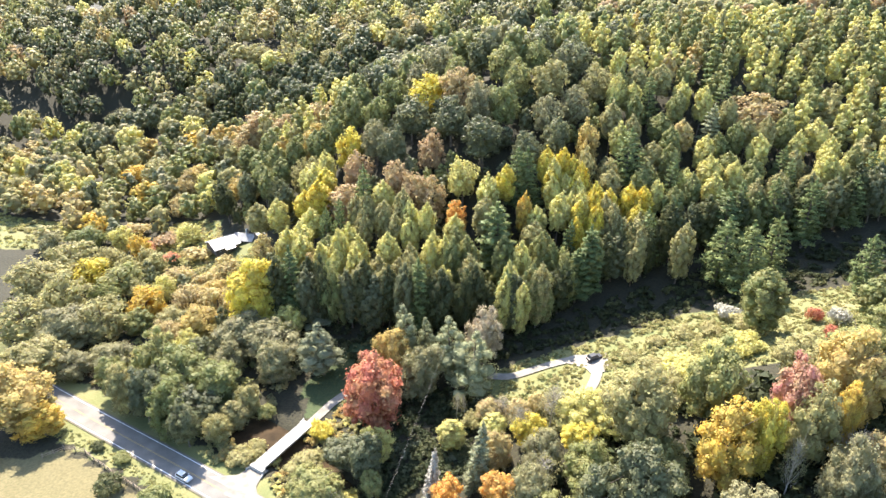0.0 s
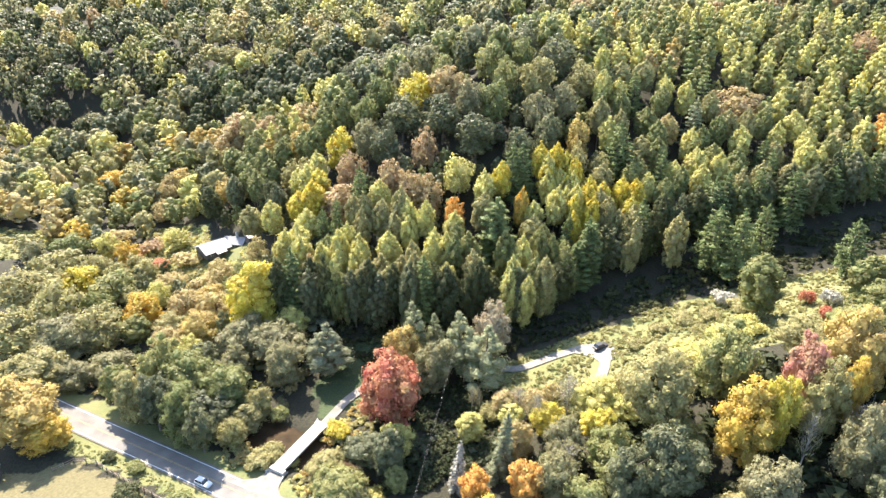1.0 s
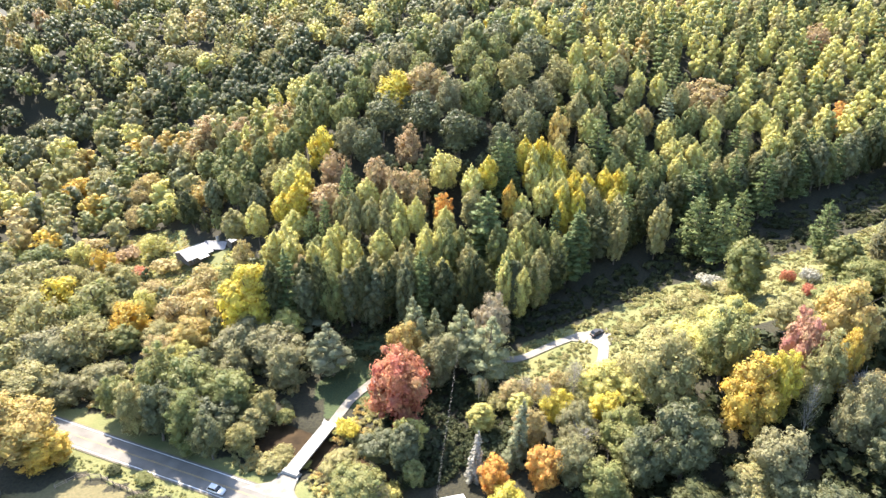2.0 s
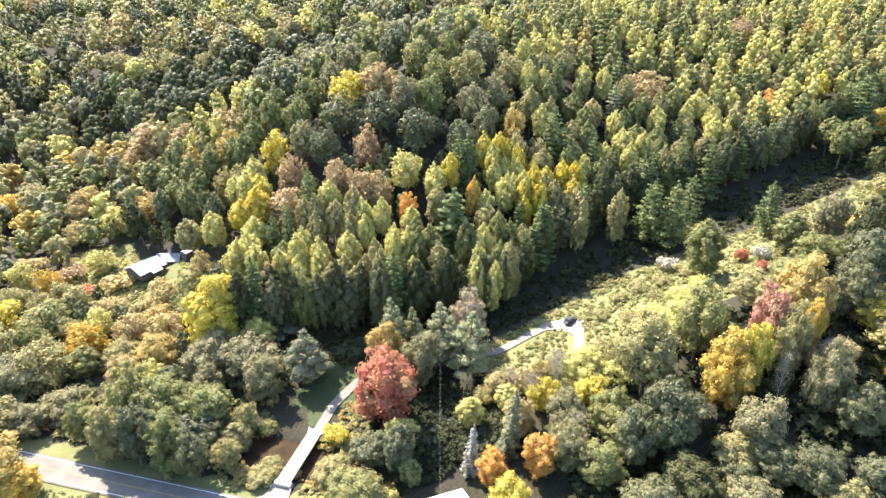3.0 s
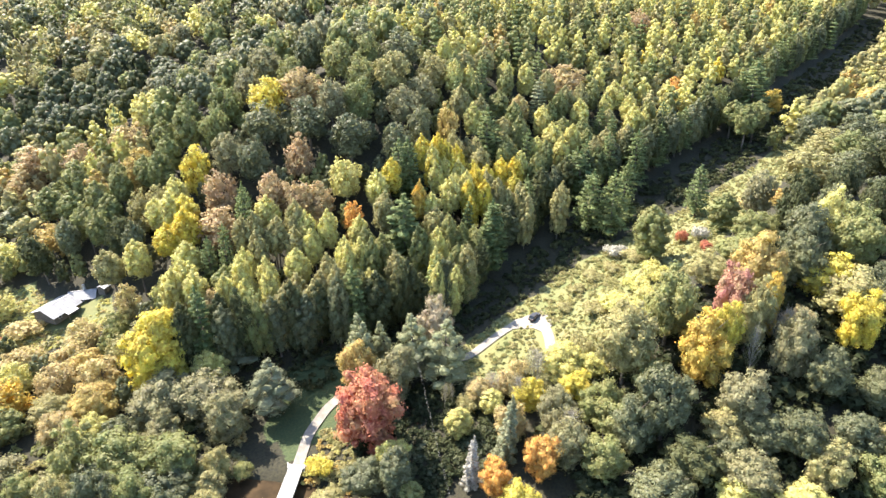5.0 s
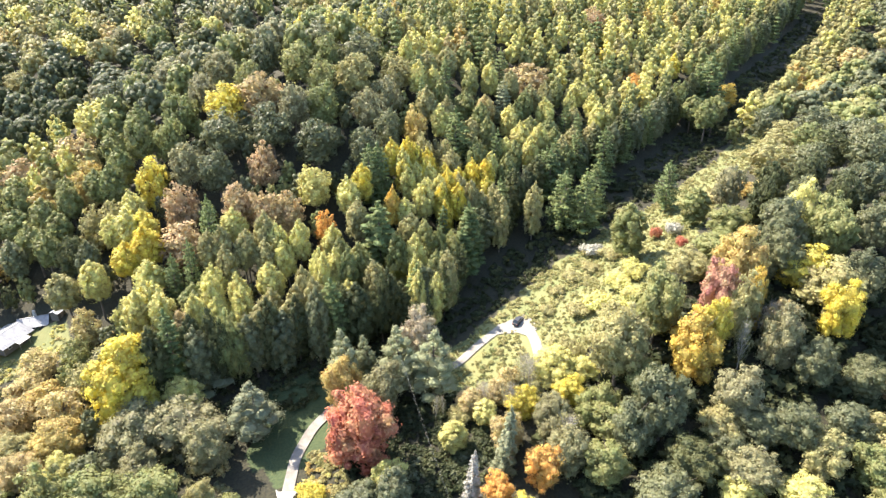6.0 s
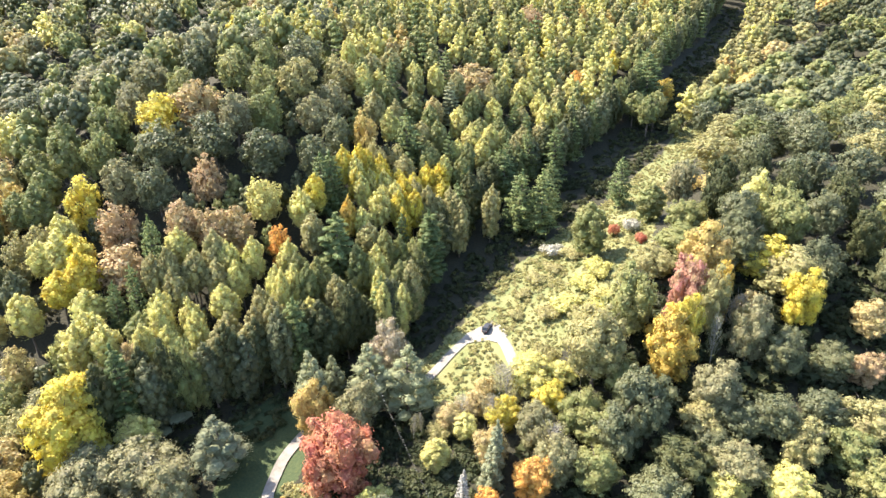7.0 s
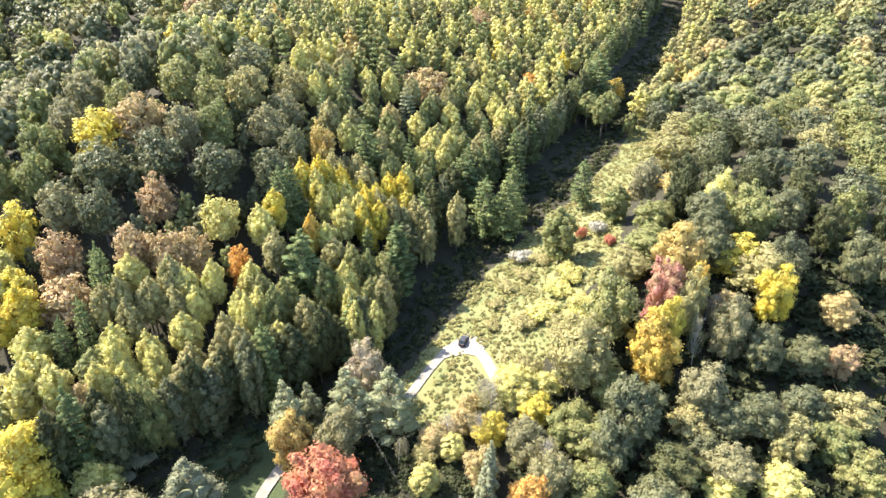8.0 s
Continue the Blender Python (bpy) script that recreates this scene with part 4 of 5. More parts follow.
# ---- the woods between them ----
def open_place(x, y):
    """Where no tree of the woods stands."""
    shut = (off_line(x, y, ROAD) < 8) | (off_line(x, y, DRIVE) < 5) | (off_line(x, y, RIVER) < np.where(x < -60, 3.5, 7)) | (off_line(x, y, CREEK) < 4.5)
    for p in (BRUSH, HAYFIELD, VERGE, LAWN, YARD, GLADE, CORRIDOR, HOLLOW, GAP):
        shut |= inside(x, y, p)
    return shut | ((x < -52) & (y < 108 - 0.555 * (x + 62.5))) | ((x > -36) & (x < 16) & (y > 84) & (y < 151)) | ((x > -62) & (x < -30) & (y > 108) & (y < 172)) | ((x > -96) & (x < -69) & (y > 200) & (y < 233)) | ((x > -110) & (x < -92) & (y > 216) & (y < 238))


def wood_mix(x, y, rng):
    """Kind, colour, height and radius by the part of the valley."""
    n = noise.noise((x * 0.018, y * 0.018, 5.0))
    n2 = noise.noise((x * 0.03, y * 0.03, 9.0))
    u = rng.random()

    def some(*pairs):
        s = u * sum(p[1] for p in pairs)
        for c, wgt in pairs:
            s -= wgt
            if s <= 0:
                return c
        return pairs[0][0]
    south = y < 128 + 0.28 * x and x > 8
    if south and x < 135:
        k = "oak" if rng.random() < 0.55 else "maple"
        return k, some(("green", 3), ("olive", 0.8), ("dark", 5), ("deep", 12), ("grey", 1.2), ("lime", 0.6), ("yellow", 0.4), ("rust", 0.6), ("tan", 0.5)), 16 + 6 * rng.random(), 4.3 + 1.6 * rng.random()
    if south:
        if off_line(x, y, CREEK) < 24 + 12 * n:
            return "poplar" if rng.random() < 0.6 else "willow", some(("grass", 6), ("lime", 4), ("olive", 3), ("tan", 0.5)), 14 + 4 * rng.random(), 4.6 + 1.4 * rng.random()
        return "oak", some(("green", 6), ("dark", 6), ("deep", 2), ("olive", 1.2), ("grass", 0.8), ("tan", 0.5), ("peach", 0.3)), 15 + 4 * rng.random(), 5.8 + 2.4 * rng.random()
    lowland = (x < -48 and y < 205) or (x < -85 and y < 330)
    if lowland:
        k = "willow" if rng.random() < 0.65 else "maple"
        return k, some(("olive", 4.5), ("grey", 3), ("peach", 3), ("lime", 1.6), ("tan", 1.2), ("green", 3), ("dark", 1.2), ("gold", 0.5)), 9 + 4 * rng.random() + (3 if y > 230 else 0), (5.2 if y > 230 else 4.2) + 1.6 * rng.random()
    if ((x - 8) / 62) ** 2 + ((y - 252) / 52) ** 2 < 1 + 0.5 * n:
        return "oak", some(("dark", 5), ("green", 5), ("grey", 1.5), ("lime", 0.5), ("rust", 0.5), ("olive", 1)), 18 + 3 * rng.random(), 5.0 + 1.8 * rng.random()
    # valley behind the crest: shaded crown sides put into darker leaf tones
    if 305 < y < 390 and -130 < x < 70:
        return "oak", some(("green", 3), ("dark", 6), ("deep", 6), ("grey", 0.8)), 15 + 5 * rng.random(), 4.8 + 2.4 * rng.random()
    if y > 300 or x < -70:
        k = "oak" if n2 > -0.1 else "maple"
        return k, some(("olive", 4), ("green", 6), ("dark", 6), ("deep", 3), ("grey", 2.4), ("peach", 1.2), ("lime", 1.4), ("rust", 0.7)), 16 + 5 * rng.random(), 5.2 + 2.8 * rng.random()
    if n2 < -0.32 and x < 60:
        return "maple", some(("rust", 3), ("olive", 3), ("tan", 1.5), ("yellow", 0.6)), 17 + 3 * rng.random(), 3.9 + 1.0 * rng.random()
    if rng.random() < 0.075:
        return "pine", some(("green", 3), ("dark", 2), ("pale", 0.7)), 18 + 5 * rng.random(), 3.0 + 1.0 * rng.random()
    return "tulip", some(("lime", 9), ("olive", 5), ("green", 6), ("yellow", 0.5), ("tan", 0.5), ("peach", 0.5)), 17 + 4 * rng.random(), 3.4 + 1.4 * rng.random()


def grow_woods():
    rng = np.random.default_rng(11)
    cell, taken = 10.0, {}

    def key(x, y):
        return int(x // cell), int(y // cell)
    for x, y, r in PLANTED:
        taken.setdefault(key(x, y), []).append((x, y, r))
    far, near = {}, 0
    xs, ys = -400 + 860 * rng.random(75000), 35 + 610 * rng.random(75000)
    # the stretch of valley that lies open to view
    good = ~((np.hypot(xs + 20, ys - 20) > 590) | (xs < -0.80 * ys - 25) | (ys < 26 + 0.17 * (xs + 64)) | (np.hypot(xs + 20, ys - 20) > 600) | (ys < 78 - 0.9 * xs) | open_place(xs, ys))
    for x, y in zip(xs[good].tolist(), ys[good].tolist()):
        kind, colour, h, r = wood_mix(x, y, rng)
        i, j = key(x, y)
        if any(math.hypot(x - a, y - b) < (0.98 if y < 128 + 0.28 * x and 8 < x < 130 else 0.90 if kind == "oak" else 0.76) * (r + c) for p in (-1, 0, 1) for q in (-1, 0, 1) for a, b, c in taken.get((i + p, j + q), ())):
            continue
        taken.setdefault((i, j), []).append((x, y, r))
        if math.hypot(x + 10, y - 30) < 235 and near < 800:
            near += 1
            plant(kind, x, y, h, r, colour, "in the woods", "trees of the woods")
        else:
            far.setdefault(kind, []).append((x, y, h, r, NEEDLES.get(colour, colour) if kind == "pine" else colour))
    # smaller trees in the gaps of the hill
    xs, ys = -110 + 310 * rng.random(9000), 166 + 150 * rng.random(9000)
    good = ~open_place(xs, ys)
    for x, y in zip(xs[good].tolist(), ys[good].tolist()):
        r, (i, j) = 2.3 + 1.1 * rng.random(), key(x, y)
        if any(math.hypot(x - a, y - b) < 0.82 * (r + c) for p in (-1, 0, 1) for q in (-1, 0, 1) for a, b, c in taken.get((i + p, j + q), ())):
            continue
        taken.setdefault((i, j), []).append((x, y, r))
        far.setdefault("maple", []).append((x, y, 8 + 4 * rng.random(), r, ("dark", "deep", "green")[rng.integers(3)]))
    return far


def line_the_edge():
    """Smaller trees and bushes along the foot of the forested slope."""
    rng = np.random.default_rng(31)
    line = ((-52, 170), (-24, 160), (5, 155), (25, 155), (38, 162), (50, 170), (90, 185), (125, 185), (165, 191), (205, 206), (250, 219), (305, 236), (352, 249))
    for (ax, ay), (bx, by) in zip(line, line[1:]):
        n = round(math.hypot(bx - ax, by - ay) / 4.2)
        for k in range(n):
            x, y = ax + (bx - ax) * k / n + rng.normal() * 0.8, ay + (by - ay) * k / n + 1.5 + 3 * rng.random()
            if min(math.hypot(x - a, y - b) for a, b, _ in PLANTED) > 1.6:
                # the darker leaf tones also stand in for shade on the forest's face
                plant(("poplar", "maple", "poplar", "pine")[rng.integers(4)], x, y, (21 if x < 12 else 16) + 6 * rng.random(), 3.4 + 1.2 * rng.random(), ("green", "dark", "deep", "deep")[rng.integers(4)], "at the forest edge", "trees of the forest edge")


line_the_edge()
FAR = grow_woods()


def far_woods(kind, rows):
    """The distant trees of one kind, too many to count."""
    height, rad, _, _, fars = KINDS[kind]
    rng = np.random.default_rng(5)
    names = sorted({c for *_, c in rows})
    vs, fs, ms, base = [], [], [], 0
    zs = land(np.array([q[0] for q in rows]), np.array([q[1] for q in rows]))
    for (x, y, h, r, c), z in zip(rows, zs):
        v, f = fars[rng.integers(5)][int(math.hypot(x + 20, y - 20) > 390)]
        w = rng.random() * 6.28
        cw, sw = math.cos(w) * r / rad, math.sin(w) * r / rad
        vs.append(np.stack([v[:, 0] * cw - v[:, 1] * sw + x, v[:, 0] * sw + v[:, 1] * cw + y, v[:, 2] * h / height + z], 1))
        fs.append(f + base)
        ms.append(np.full(len(f), names.index(c)))
        base += len(v)
    v, f, mi = np.concatenate(vs), np.concatenate(fs), np.concatenate(ms)
    me = bpy.data.meshes.new("far_woods")
    me.vertices.add(len(v))
    me.vertices.foreach_set("co", v.ravel())
    me.loops.add(f.size)
    me.loops.foreach_set("vertex_index", f.ravel().astype(np.int32))
    me.polygons.add(len(f))
    me.polygons.foreach_set("loop_start", np.arange(0, f.size, 3, dtype=np.int32))
    for c in names:
        me.materials.append(LEAF[c])
    me.polygons.foreach_set("material_index", mi.astype(np.int32))
    me.update(calc_edges=True)
    tagged(new("far_woods", me), f"distant autumn woods of {SHAPE_WORDS[kind].split()[-1]} trees on the hills", "woods", kind="stuff")


for kind in sorted(FAR):
    far_woods(kind, FAR[kind])


# ---- brush, weeds and undergrowth ----
def clump_field(name, label, category, poly, count, colours, low, high, seed, keep=None):
    """Many small leafy clumps over one area, joined."""
    rng = np.random.default_rng(seed)
    forms = [lobe_cards(shrub_lobes(rng, 4), 60, 0.36, rng, jitter=0.6, core=0.7) for _ in range(4)]
    px, py = [p[0] for p in poly], [p[1] for p in poly]
    xs, ys = rng.uniform(min(px), max(px), count * 4), rng.uniform(min(py), max(py), count * 4)
    ok = inside(xs, ys, poly) & (off_line(xs, ys, DRIVE) > 2.3) & (off_line(xs, ys, ROAD) > 5)
    if keep:
        ok &= keep(xs, ys)
    xs, ys = xs[ok][:count], ys[ok][:count]
    zs = land(xs, ys)
    vs, fs, ms, base = [], [], [], 0
    for x, y, z in zip(xs, ys, zs):
        v, f = forms[rng.integers(4)]
        big = 0.5 + 0.5 * noise.noise((x * 0.09, y * 0.09, 2))
        r = low + (high - low) * rng.random() * (0.35 + big)
        w = rng.random() * 6.28
        vs.append(np.stack([(v[:, 0] * math.cos(w) - v[:, 1] * math.sin(w)) * r + x, (v[:, 0] * math.sin(w) + v[:, 1] * math.cos(w)) * r + y, v[:, 2] * r * 0.9 + z - 0.1], 1))
        fs.append(f + base)
        tint = noise.noise((x * 0.06, y * 0.06, 7)) * 0.7 + 0.5 + rng.normal() * 0.22
        ms.append(np.full(len(f), int(np.clip(tint * len(colours), 0, len(colours) - 1))))
        base += len(v)
    me = mesh_of(name, np.concatenate(vs).tolist(), np.concatenate(fs).tolist(), [LEAF[c] for c in colours])
    me.polygons.foreach_set("material_index", np.concatenate(ms).astype(np.int32))
    me.update()
    return tagged(new(name, me), label, category, kind="stuff")


clump_field("brush", "sunlit weeds and brush in the clearing", "brush", BRUSH, 3500, ("grass", "olive", "grass", "grass", "green"), 0.3, 1.15, 21)
clump_field("roadside_weeds", "green and straw-coloured weeds beside the road", "weeds", VERGE, 700, ("green", "grass", "green"), 0.18, 0.5, 22)
clump_field("yard_weeds", "rough grass and weeds round the house", "weeds", YARD, 1100, ("lime", "grass", "lime", "peach"), 0.35, 1.2, 23, lambda x, y: np.hypot(x + 83.5, y - 223) > 9.5)
clump_field("glade_weeds", "pale green grass of a far glade", "weeds", GLADE, 350, ("lime", "grass", "olive"), 0.5, 1.6, 24)
clump_field("lowland_brush", "olive and green brush between the lowland trees", "brush", ((-150, 150), (-110, 135), (-62, 118), (-50, 124), (-40, 150), (-46, 175), (-60, 205), (-110, 215), (-150, 215)), 1100, ("olive", "green", "grey", "dark", "peach"), 0.8, 2.6, 29, lambda x, y: (off_line(x, y, RIVER) > 3.5) & (off_line(x, y, ROAD) > 9))
clump_field("bank_weeds", "weeds and bushes along the river banks", "weeds", ((-58, 112), (-48, 110.5), (-45, 112), (-34, 128), (-26, 134), (-20, 128), (-22, 112), (-30, 104), (-38, 100), (-42, 110), (-47, 114), (-60, 126)), 330, ("grass", "olive", "tan", "lime"), 0.5, 1.5, 25, lambda x, y: off_line(x, y, RIVER) > 4.5)
# the creek corridor's shade is painted into these leaf colours
clump_field("undergrowth", "undergrowth along the creek, shade put into its leaf colour", "undergrowth", ((-60, 172), (-30, 150), (0, 146), (28, 145), (45, 150), (62, 155), (95, 161), (160, 166), (215, 186), (300, 212), (358, 240), (352, 247), (300, 231), (205, 202), (150, 184), (95, 180), (50, 166), (25, 158), (-10, 163), (-40, 178)), 2800, ("shade_fern", "shade_fern", "deep"), 0.8, 2.2, 26)
# shade of the hill's gaps and the wood floor is in the leaf colours
clump_field("hill_undergrowth", "hill undergrowth, shade between the trees put into its leaf colour", "undergrowth", ((16, 100), (30, 106), (60, 110), (100, 117), (135, 127), (150, 100), (130, 62), (90, 40), (40, 40), (14, 70)), 1000, ("shade_fern", "shade_fern", "deep"), 1.4, 4.2, 28)
clump_field("forest_floor_plants", "saplings and ferns, tree shade put into their leaf colour", "undergrowth", ((-22, 128), (-8, 138), (12, 132), (14, 104), (-4, 100), (-18, 100)), 800, ("shade_fern", "shade_fern", "deep", "dark"), 0.6, 2.0, 27)


# ---- bridge ----
def make_bridge():
    a, b = Vector((-44.3, 110.2, 0)), Vector((-35.6, 124.5, 0))
    way = b - a
    top = tagged(new("bridge"), "narrow pale concrete bridge over the river", "bridge")
    top.matrix_world = pose(*(a + way * 0.5).to_tuple(), 0, 0, math.degrees(math.atan2(way.y, way.x)))
    n = way.length
    for k in range(8):
        part("deck_slab", box(n / 8 - 0.03, 3.5, 0.3, pose(-n / 2 + n / 8 * (k + 0.5), 0, 0.08), 0.02), CONCRETE, top)
    for s in (-1, 1):
        part("kerb", box(n, 0.22, 0.12, pose(0, s * 1.62, 0.384), 0.03), CONCRETE, top)
        part("girder", box(n + 0.6, 0.25, 0.62, pose(0, s * 1.2, -0.545)), STEEL, top, "rusty steel girder")
        ab = part("abutment", box(1.2, 4.2, 3.72, pose(s * (n / 2 + 0.3), 0, -3.35), 0.04), CONCRETE, top)
        for q in (-1, 1):
            part("wing_wall", box(1.8, 0.3, 2.2, pose(s * (n / 2 + 1.0), q * 2.25, -2.3, 0, 0, s * q * 25), 0.04), CONCRETE, top)


make_bridge()


# ---- house, shed and other roofs ----
def gable(top, lx, ly, wall_h, rise, m, over=0.35, roof=None, sheets=0.9):
    """Walls with gables along x, and two roof slopes of standing-seam sheets under the thing top."""
    bm = bmesh.new()
    for s in (-1, 1):
        ring = [bm.verts.new(m @ Vector((s * lx / 2, y, z))) for y, z in ((-ly / 2, -0.6), (ly / 2, -0.6), (ly / 2, wall_h), (0, wall_h + rise), (-ly / 2, wall_h))]
        bm.faces.new(ring if s > 0 else ring[::-1])
    bm.verts.ensure_lookup_table()
    for k in range(5):
        bm.faces.new([bm.verts[k], bm.verts[(k + 1) % 5], bm.verts[5 + (k + 1) % 5], bm.verts[5 + k]])
    bmesh.ops.recalc_face_normals(bm, faces=bm.faces[:])
    part("wall", bm, SIDING, top)
    slope = math.hypot(ly / 2 + over, rise * (1 + 2 * over / ly))
    tilt = math.degrees(math.atan2(rise, ly / 2))
    n = max(1, round((lx + 2 * over) / sheets))
    wide = (lx + 2 * over) / n
    for s in (-1, 1):
        for k in range(n):
            x = -lx / 2 - over + wide * (k + 0.5)
            q = m @ pose(x, 0, wall_h + rise + 0.06) @ pose(0, 0, 0, -s * tilt) @ pose(0, s * slope / 2, 0)
            bm = box(wide - 0.02, slope, 0.05, q)
            bm2 = box(0.05, slope, 0.1, q @ pose(wide / 2, 0, 0))
            me = bpy.data.meshes.new("x")
            bm2.to_mesh(me)
            bm2.free()
            bm.from_mesh(me)
            bpy.data.meshes.remove(me)
            part("roof_sheet", bm, roof or TIN, top)
    part("ridge_cap", box(lx + 2 * over, 0.3, 0.08, m @ pose(0, 0, wall_h + rise + 0.09), 0.02), roof or TIN, top)


def window(top, m, w=0.9, h=1.2):
    frame_part = part("window_frame", box(w + 0.16, 0.1, h + 0.16, m), WHITE_PAINT, top)
    part("pane", box(w, 0.06, h, m @ pose(0, -0.03, 0.08)), GLASS, frame_part)


def make_house():
    x, y = -82.6, 222.8
    top = tagged(new("house"), "small house with pale metal roof among the trees", "house")
    top.matrix_world = pose(x, y, ground_at(x, y))
    main = pose(-4.6, -1.2, 0, 0, 0, 42)
    gable(top, 9.6, 9.0, 2.2, 1.7, main, 0.7)
    wing = pose(3.2, 3.6, 0, 0, 0, -12)
    gable(top, 7.6, 5.6, 2.2, 1.5, wing, 0.6)
    part("chimney", box(0.8, 0.8, 2.4, wing @ pose(0.4, 0.9, 3.0), 0.03), CONCRETE, top, "pale masonry chimney")
    part("porch_roof", box(4.0, 2.4, 0.1, main @ pose(0.6, -5.6, 1.9, 8)), TIN, top)
    for s in (-1.7, 1.7):
        part("porch_post", box(0.12, 0.12, 2.35, main @ pose(0.6 + s, -6.3, -0.5)), TIMBER, top)
    part("door", box(0.95, 0.08, 2.05, main @ pose(0.6, -4.54, 0.1)), TIMBER, top)
    for a in (-2.8, 3.2):
        window(top, main @ pose(a, -4.53, 0.75), 0.9, 1.05)
    for a in (-2.4, 0, 2.4):
        window(top, wing @ pose(a, -2.83, 0.75), 0.9, 1.05)


make_house()


def make_shed(x, y, rz, lx, ly, wall_h, rise, label, name="shed", roof=None):
    top = tagged(new(name), label, "shed")
    top.matrix_world = pose(x, y, ground_at(x, y), 0, 0, rz)
    gable(top, lx, ly, wall_h, rise, Matrix.Identity(4), 0.2, roof)
    part("door", box(1.0, 0.08, 1.9, pose(0, -ly / 2 - 0.03, 0)), TIMBER, top)


make_shed(-72.6, 223.0, 45, 3.0, 2.8, 2.1, 0.6, "small garden shed with a pale metal roof", roof=WHITE_TIN)
make_shed(-10.2, 90.4, 4, 9.0, 7.4, 2.6, 1.3, "outbuilding with a bright white metal roof", "outbuilding", WHITE_TIN)
make_shed(-110.6, 110.2, 20, 5.0, 4.0, 2.4, 1.1, "white outbuilding beside the big maple", "outbuilding", WHITE_TIN)


# ---- fence ----
def make_fence():
    line = ((-97.5, 112.8), (-93.6, 115.6), (-88.3, 114.8), (-82.8, 110.9), (-78, 107.9), (-71.8, 104.3), (-66, 100.8), (-60, 97.2))
    top = tagged(new("fence"), "weathered split-rail fence at the edge of the field", "fence")
    top.matrix_world = pose(line[0][0], line[0][1], 0)
    back = top.matrix_world.inverted()
    spots = []
    for (ax, ay), (bx, by) in zip(line, line[1:]):
        n = max(1, round(math.hypot(bx - ax, by - ay) / 2.2))
        spots += [(ax + (bx - ax) * k / n, ay + (by - ay) * k / n) for k in range(n)]
    rng = random.Random(4)
    at = [Vector((x + rng.uniform(-0.12, 0.12), y + rng.uniform(-0.12, 0.12), ground_at(x, y))) for x, y in spots]
    for p in at:
        part("post", box(0.2, 0.2, 1.75, back @ Matrix.Translation(p - Vector((0, 0, 0.4))) @ pose(0, 0, 0, rng.uniform(-4, 4), rng.uniform(-4, 4), rng.uniform(0, 90)), 0.03), TIMBER, top)
    for p, q in zip(at, at[1:]):
        for z in (0.45, 0.95):
            d = q - p
            mid = (p + q) / 2 + Vector((0, 0, z + rng.uniform(-0.05, 0.05)))
            bm = box(d.length + 0.2, 0.11, 0.13, back @ Matrix.Translation(mid) @ pose(0, 0, 0, 0, 0, math.degrees(math.atan2(d.y, d.x))), 0.03)
            part("rail", bm, TIMBER, top)


make_fence()


# ---- vehicles ----
RUBBER = surface("tyre_rubber", (0.012, 0.012, 0.012), (0.03, 0.03, 0.03), 5, 0.8, 30, 0.2, 0.004)
ALLOY = surface("alloy", (0.3, 0.3, 0.31), (0.5, 0.5, 0.51), 4, 0.35, 20, 0.1, 0.002, 0.8)
RED_GLASS = car_paint("red_lens", (0.35, 0.02, 0.015))
CLEAR_LENS = car_paint("clear_lens", (0.6, 0.62, 0.63))


def loft(sections, bevel=0.06):
    """A closed shell through cross-sections (x, half width below, half width above, z below, z above)."""
    bm = bmesh.new()
    rings = [[bm.verts.new((x, -lo, z0)), bm.verts.new((x, lo, z0)), bm.verts.new((x, hi, z1)), bm.verts.new((x, -hi, z1))] and
             [v for v in bm.verts][-4:] for x, lo, hi, z0, z1 in sections]
    for a, b in zip(rings, rings[1:]):
        for k in range(4):
            bm.faces.new((a[k], a[(k + 1) % 4], b[(k + 1) % 4], b[k]))
    bm.faces.new(rings[0][::-1])
    bm.faces.new(rings[-1])
    bmesh.ops.recalc_face_normals(bm, faces=bm.faces[:])
    if bevel:
        bmesh.ops.bevel(bm, geom=bm.edges[:], offset=bevel, segments=2, affect="EDGES", clamp_overlap=True)
    return bm


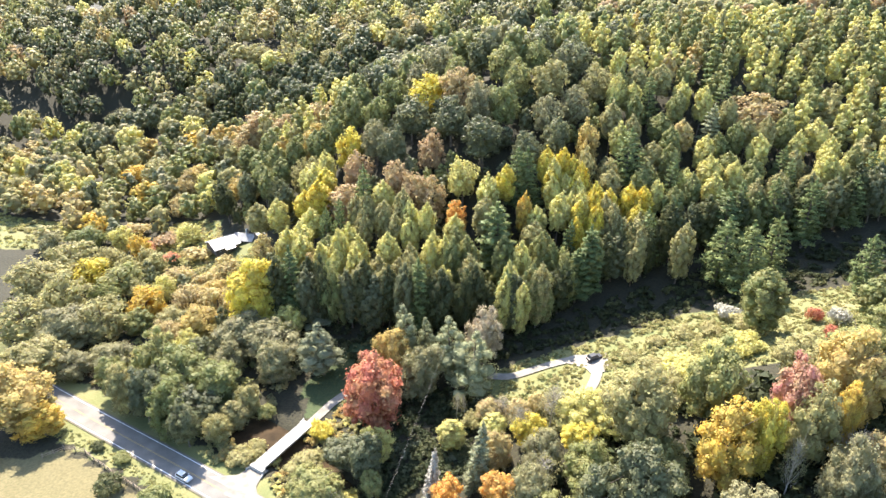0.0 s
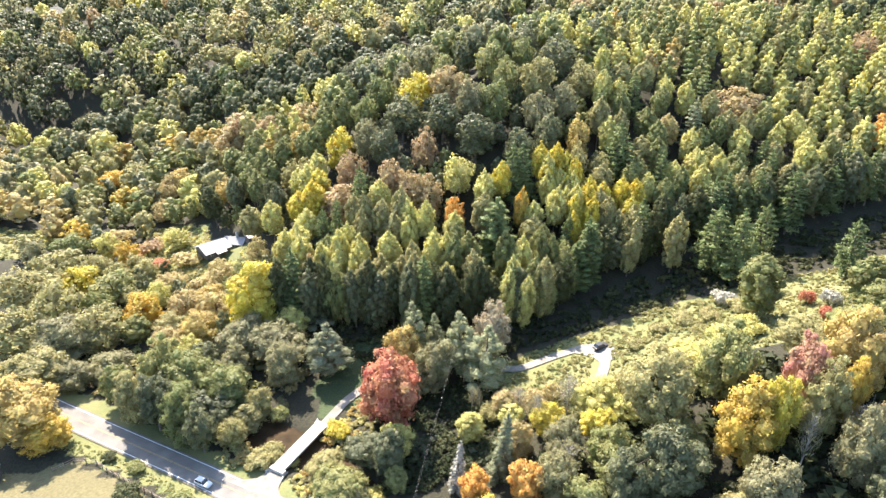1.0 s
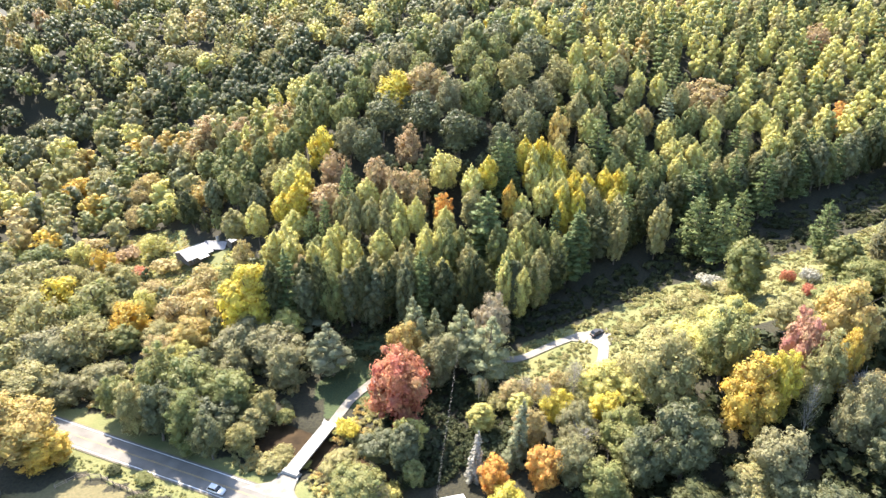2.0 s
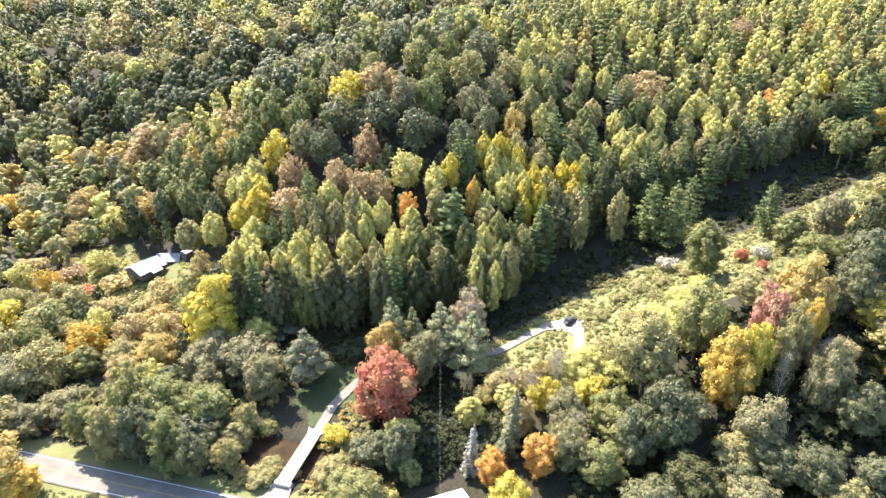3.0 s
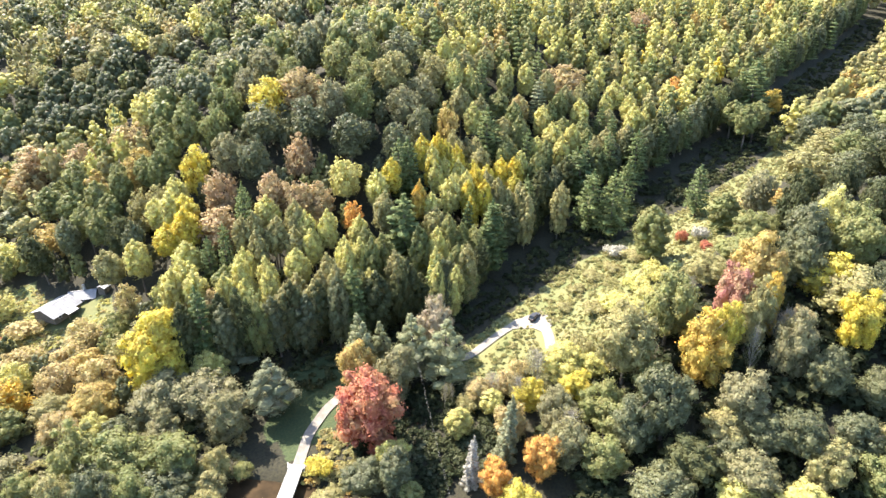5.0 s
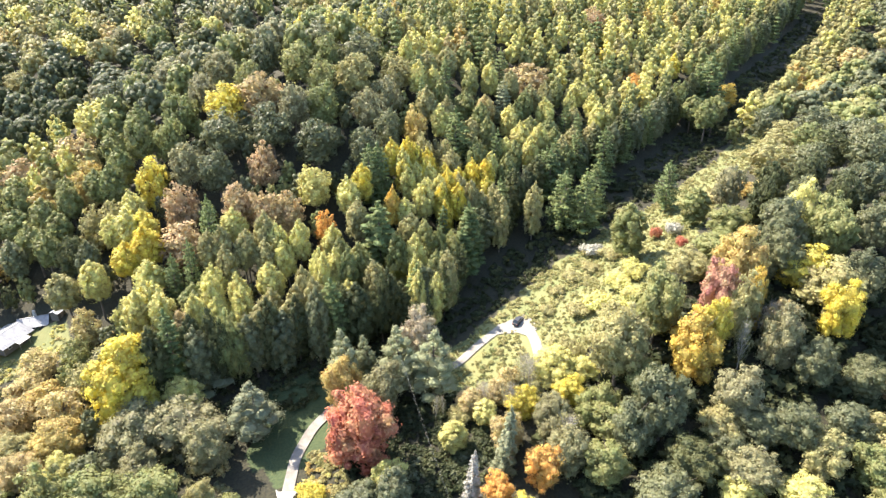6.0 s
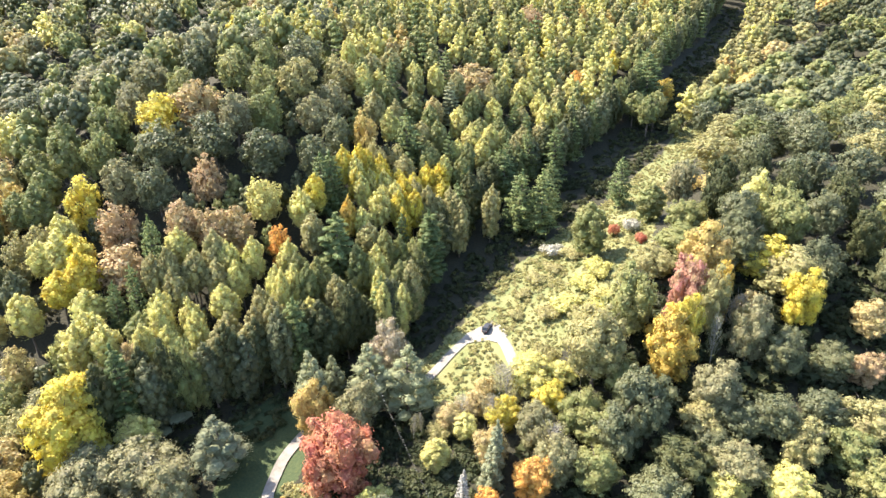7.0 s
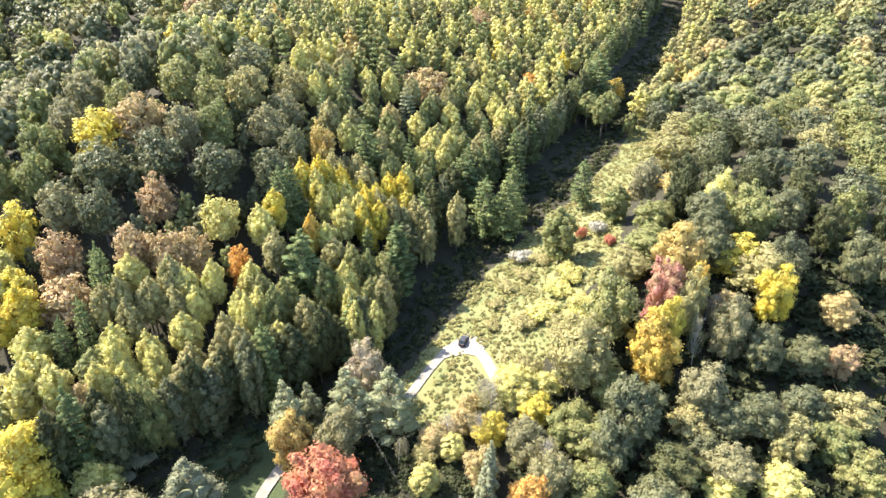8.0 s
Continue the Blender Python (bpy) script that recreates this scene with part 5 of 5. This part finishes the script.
def make_vehicle(name, label, x, y, rz, length, width, body_h, cab_h, paint):
    top = tagged(new(name), label, "car")
    top.matrix_world = pose(x, y, ground_at(x, y) + 0.16, 0, 0, rz)
    L, W = length / 2, width / 2
    part("body", loft(((-L, W * 0.86, W * 0.8, 0.42, body_h * 0.9), (-L * 0.86, W, W * 0.95, 0.32, body_h), (L * 0.35, W, W * 0.95, 0.3, body_h), (L * 0.88, W * 0.97, W * 0.9, 0.32, body_h * 0.9), (L, W * 0.82, W * 0.76, 0.42, body_h * 0.76))), paint, top)
    part("cabin", loft(((-L * 0.88, W * 0.88, W * 0.8, body_h - 0.04, body_h + 0.12), (-L * 0.72, W * 0.9, W * 0.72, body_h - 0.04, cab_h - 0.05), (L * 0.08, W * 0.9, W * 0.72, body_h - 0.04, cab_h - 0.03), (L * 0.42, W * 0.9, W * 0.8, body_h - 0.04, body_h + 0.04))), GLASS, top, "dark window glass")
    part("roof", box(L * 0.82, W * 1.5, 0.07, pose(-L * 0.32, 0, cab_h - 0.06), 0.03), paint, top)
    for s in (-1, 1):
        for px in (-L * 0.84, -L * 0.3, L * 0.1):
            part("pillar", box(0.09, 0.06, cab_h - body_h + 0.02, pose(px + (0.12 if px > 0 else 0), s * W * 0.83, body_h - 0.05, s * 10), 0.01), paint, top)
        part("headlight", box(0.1, 0.34, 0.16, pose(L * 0.985, s * W * 0.6, body_h * 0.62), 0.02), CLEAR_LENS, top)
        part("tail_light", box(0.08, 0.2, 0.24, pose(-L * 0.985, s * W * 0.66, body_h * 0.66), 0.02), RED_GLASS, top)
        part("mirror", box(0.14, 0.2, 0.14, pose(L * 0.3, s * (W + 0.06), body_h), 0.03), paint, top)
        for px in (-L * 0.6, L * 0.6):
            bm = bmesh.new()
            bmesh.ops.create_cone(bm, cap_ends=True, segments=20, radius1=0.34, radius2=0.34, depth=0.22, matrix=pose(px, s * (W - 0.1), 0.2, 90))
            bmesh.ops.bevel(bm, geom=[e for e in bm.edges if len(e.link_faces) == 2 and e.calc_face_angle() > 1], offset=0.04, segments=2, affect="EDGES")
            wheel = part("wheel", bm, RUBBER, top)
            bm = bmesh.new()
            bmesh.ops.create_cone(bm, cap_ends=True, segments=16, radius1=0.21, radius2=0.19, depth=0.06, matrix=pose(px, s * (W + 0.005), 0.2, 90))
            part("rim", bm, ALLOY, wheel)
    for s in (-1, 1):
        part("bumper", box(0.16, W * 1.7, 0.24, pose(s * (L - 0.03), 0, 0.36), 0.04), paint, top)


make_vehicle("parked_car", "dark grey sport utility car parked on the gravel", 41.3, 138.6, 26, 4.6, 1.9, 1.0, 1.72, car_paint("dark_paint", (0.035, 0.035, 0.04)))
make_vehicle("road_car", "white hatchback car on the asphalt road", -61.0, 106.9, -29, 4.3, 1.8, 0.9, 1.48, car_paint("white_paint", (0.62, 0.63, 0.65)))


# ---- power line ----
def make_pole(x, y, top_z):
    top = tagged(new("utility_pole"), "weathered wooden utility pole carrying two wires", "pole")
    z = ground_at(x, y)
    top.matrix_world = pose(x, y, z)
    v, f = tube([(0, 0, -1), (0, 0, (top_z - z) / 2), (0, 0, top_z - z + 0.3)], [0.17, 0.14, 0.11], 10)
    ob = new("pole_shaft", mesh_of("pole_shaft", v, f, [TIMBER], True))
    ob.parent = top
    part("crossarm", box(1.5, 0.12, 0.12, pose(0, 0, top_z - z - 0.1, 0, 0, 16), 0.01), TIMBER, top)


WIRE = surface("wire_metal", (0.07, 0.07, 0.07), (0.13, 0.13, 0.13), 1, 0.45, 9, 0.05, 0.001, 0.3)
make_pole(2.6, 142.8, 18.3)
make_pole(-16.2, 75.3, 10.2)
for s in (-0.12, 0.12):
    v, f = tube([(2.6 - 18.8 * k / 16 + s, 142.8 - 67.5 * k / 16, 18.3 - 8.1 * k / 16 - 1.1 * (1 - (k / 8 - 1) ** 2) + 0.05) for k in range(17)], [0.010] * 17, 5)
    tagged(new("power_wire", mesh_of("power_wire", v, f, [WIRE], True)), "thin pale power wire strung between two poles", "wire")
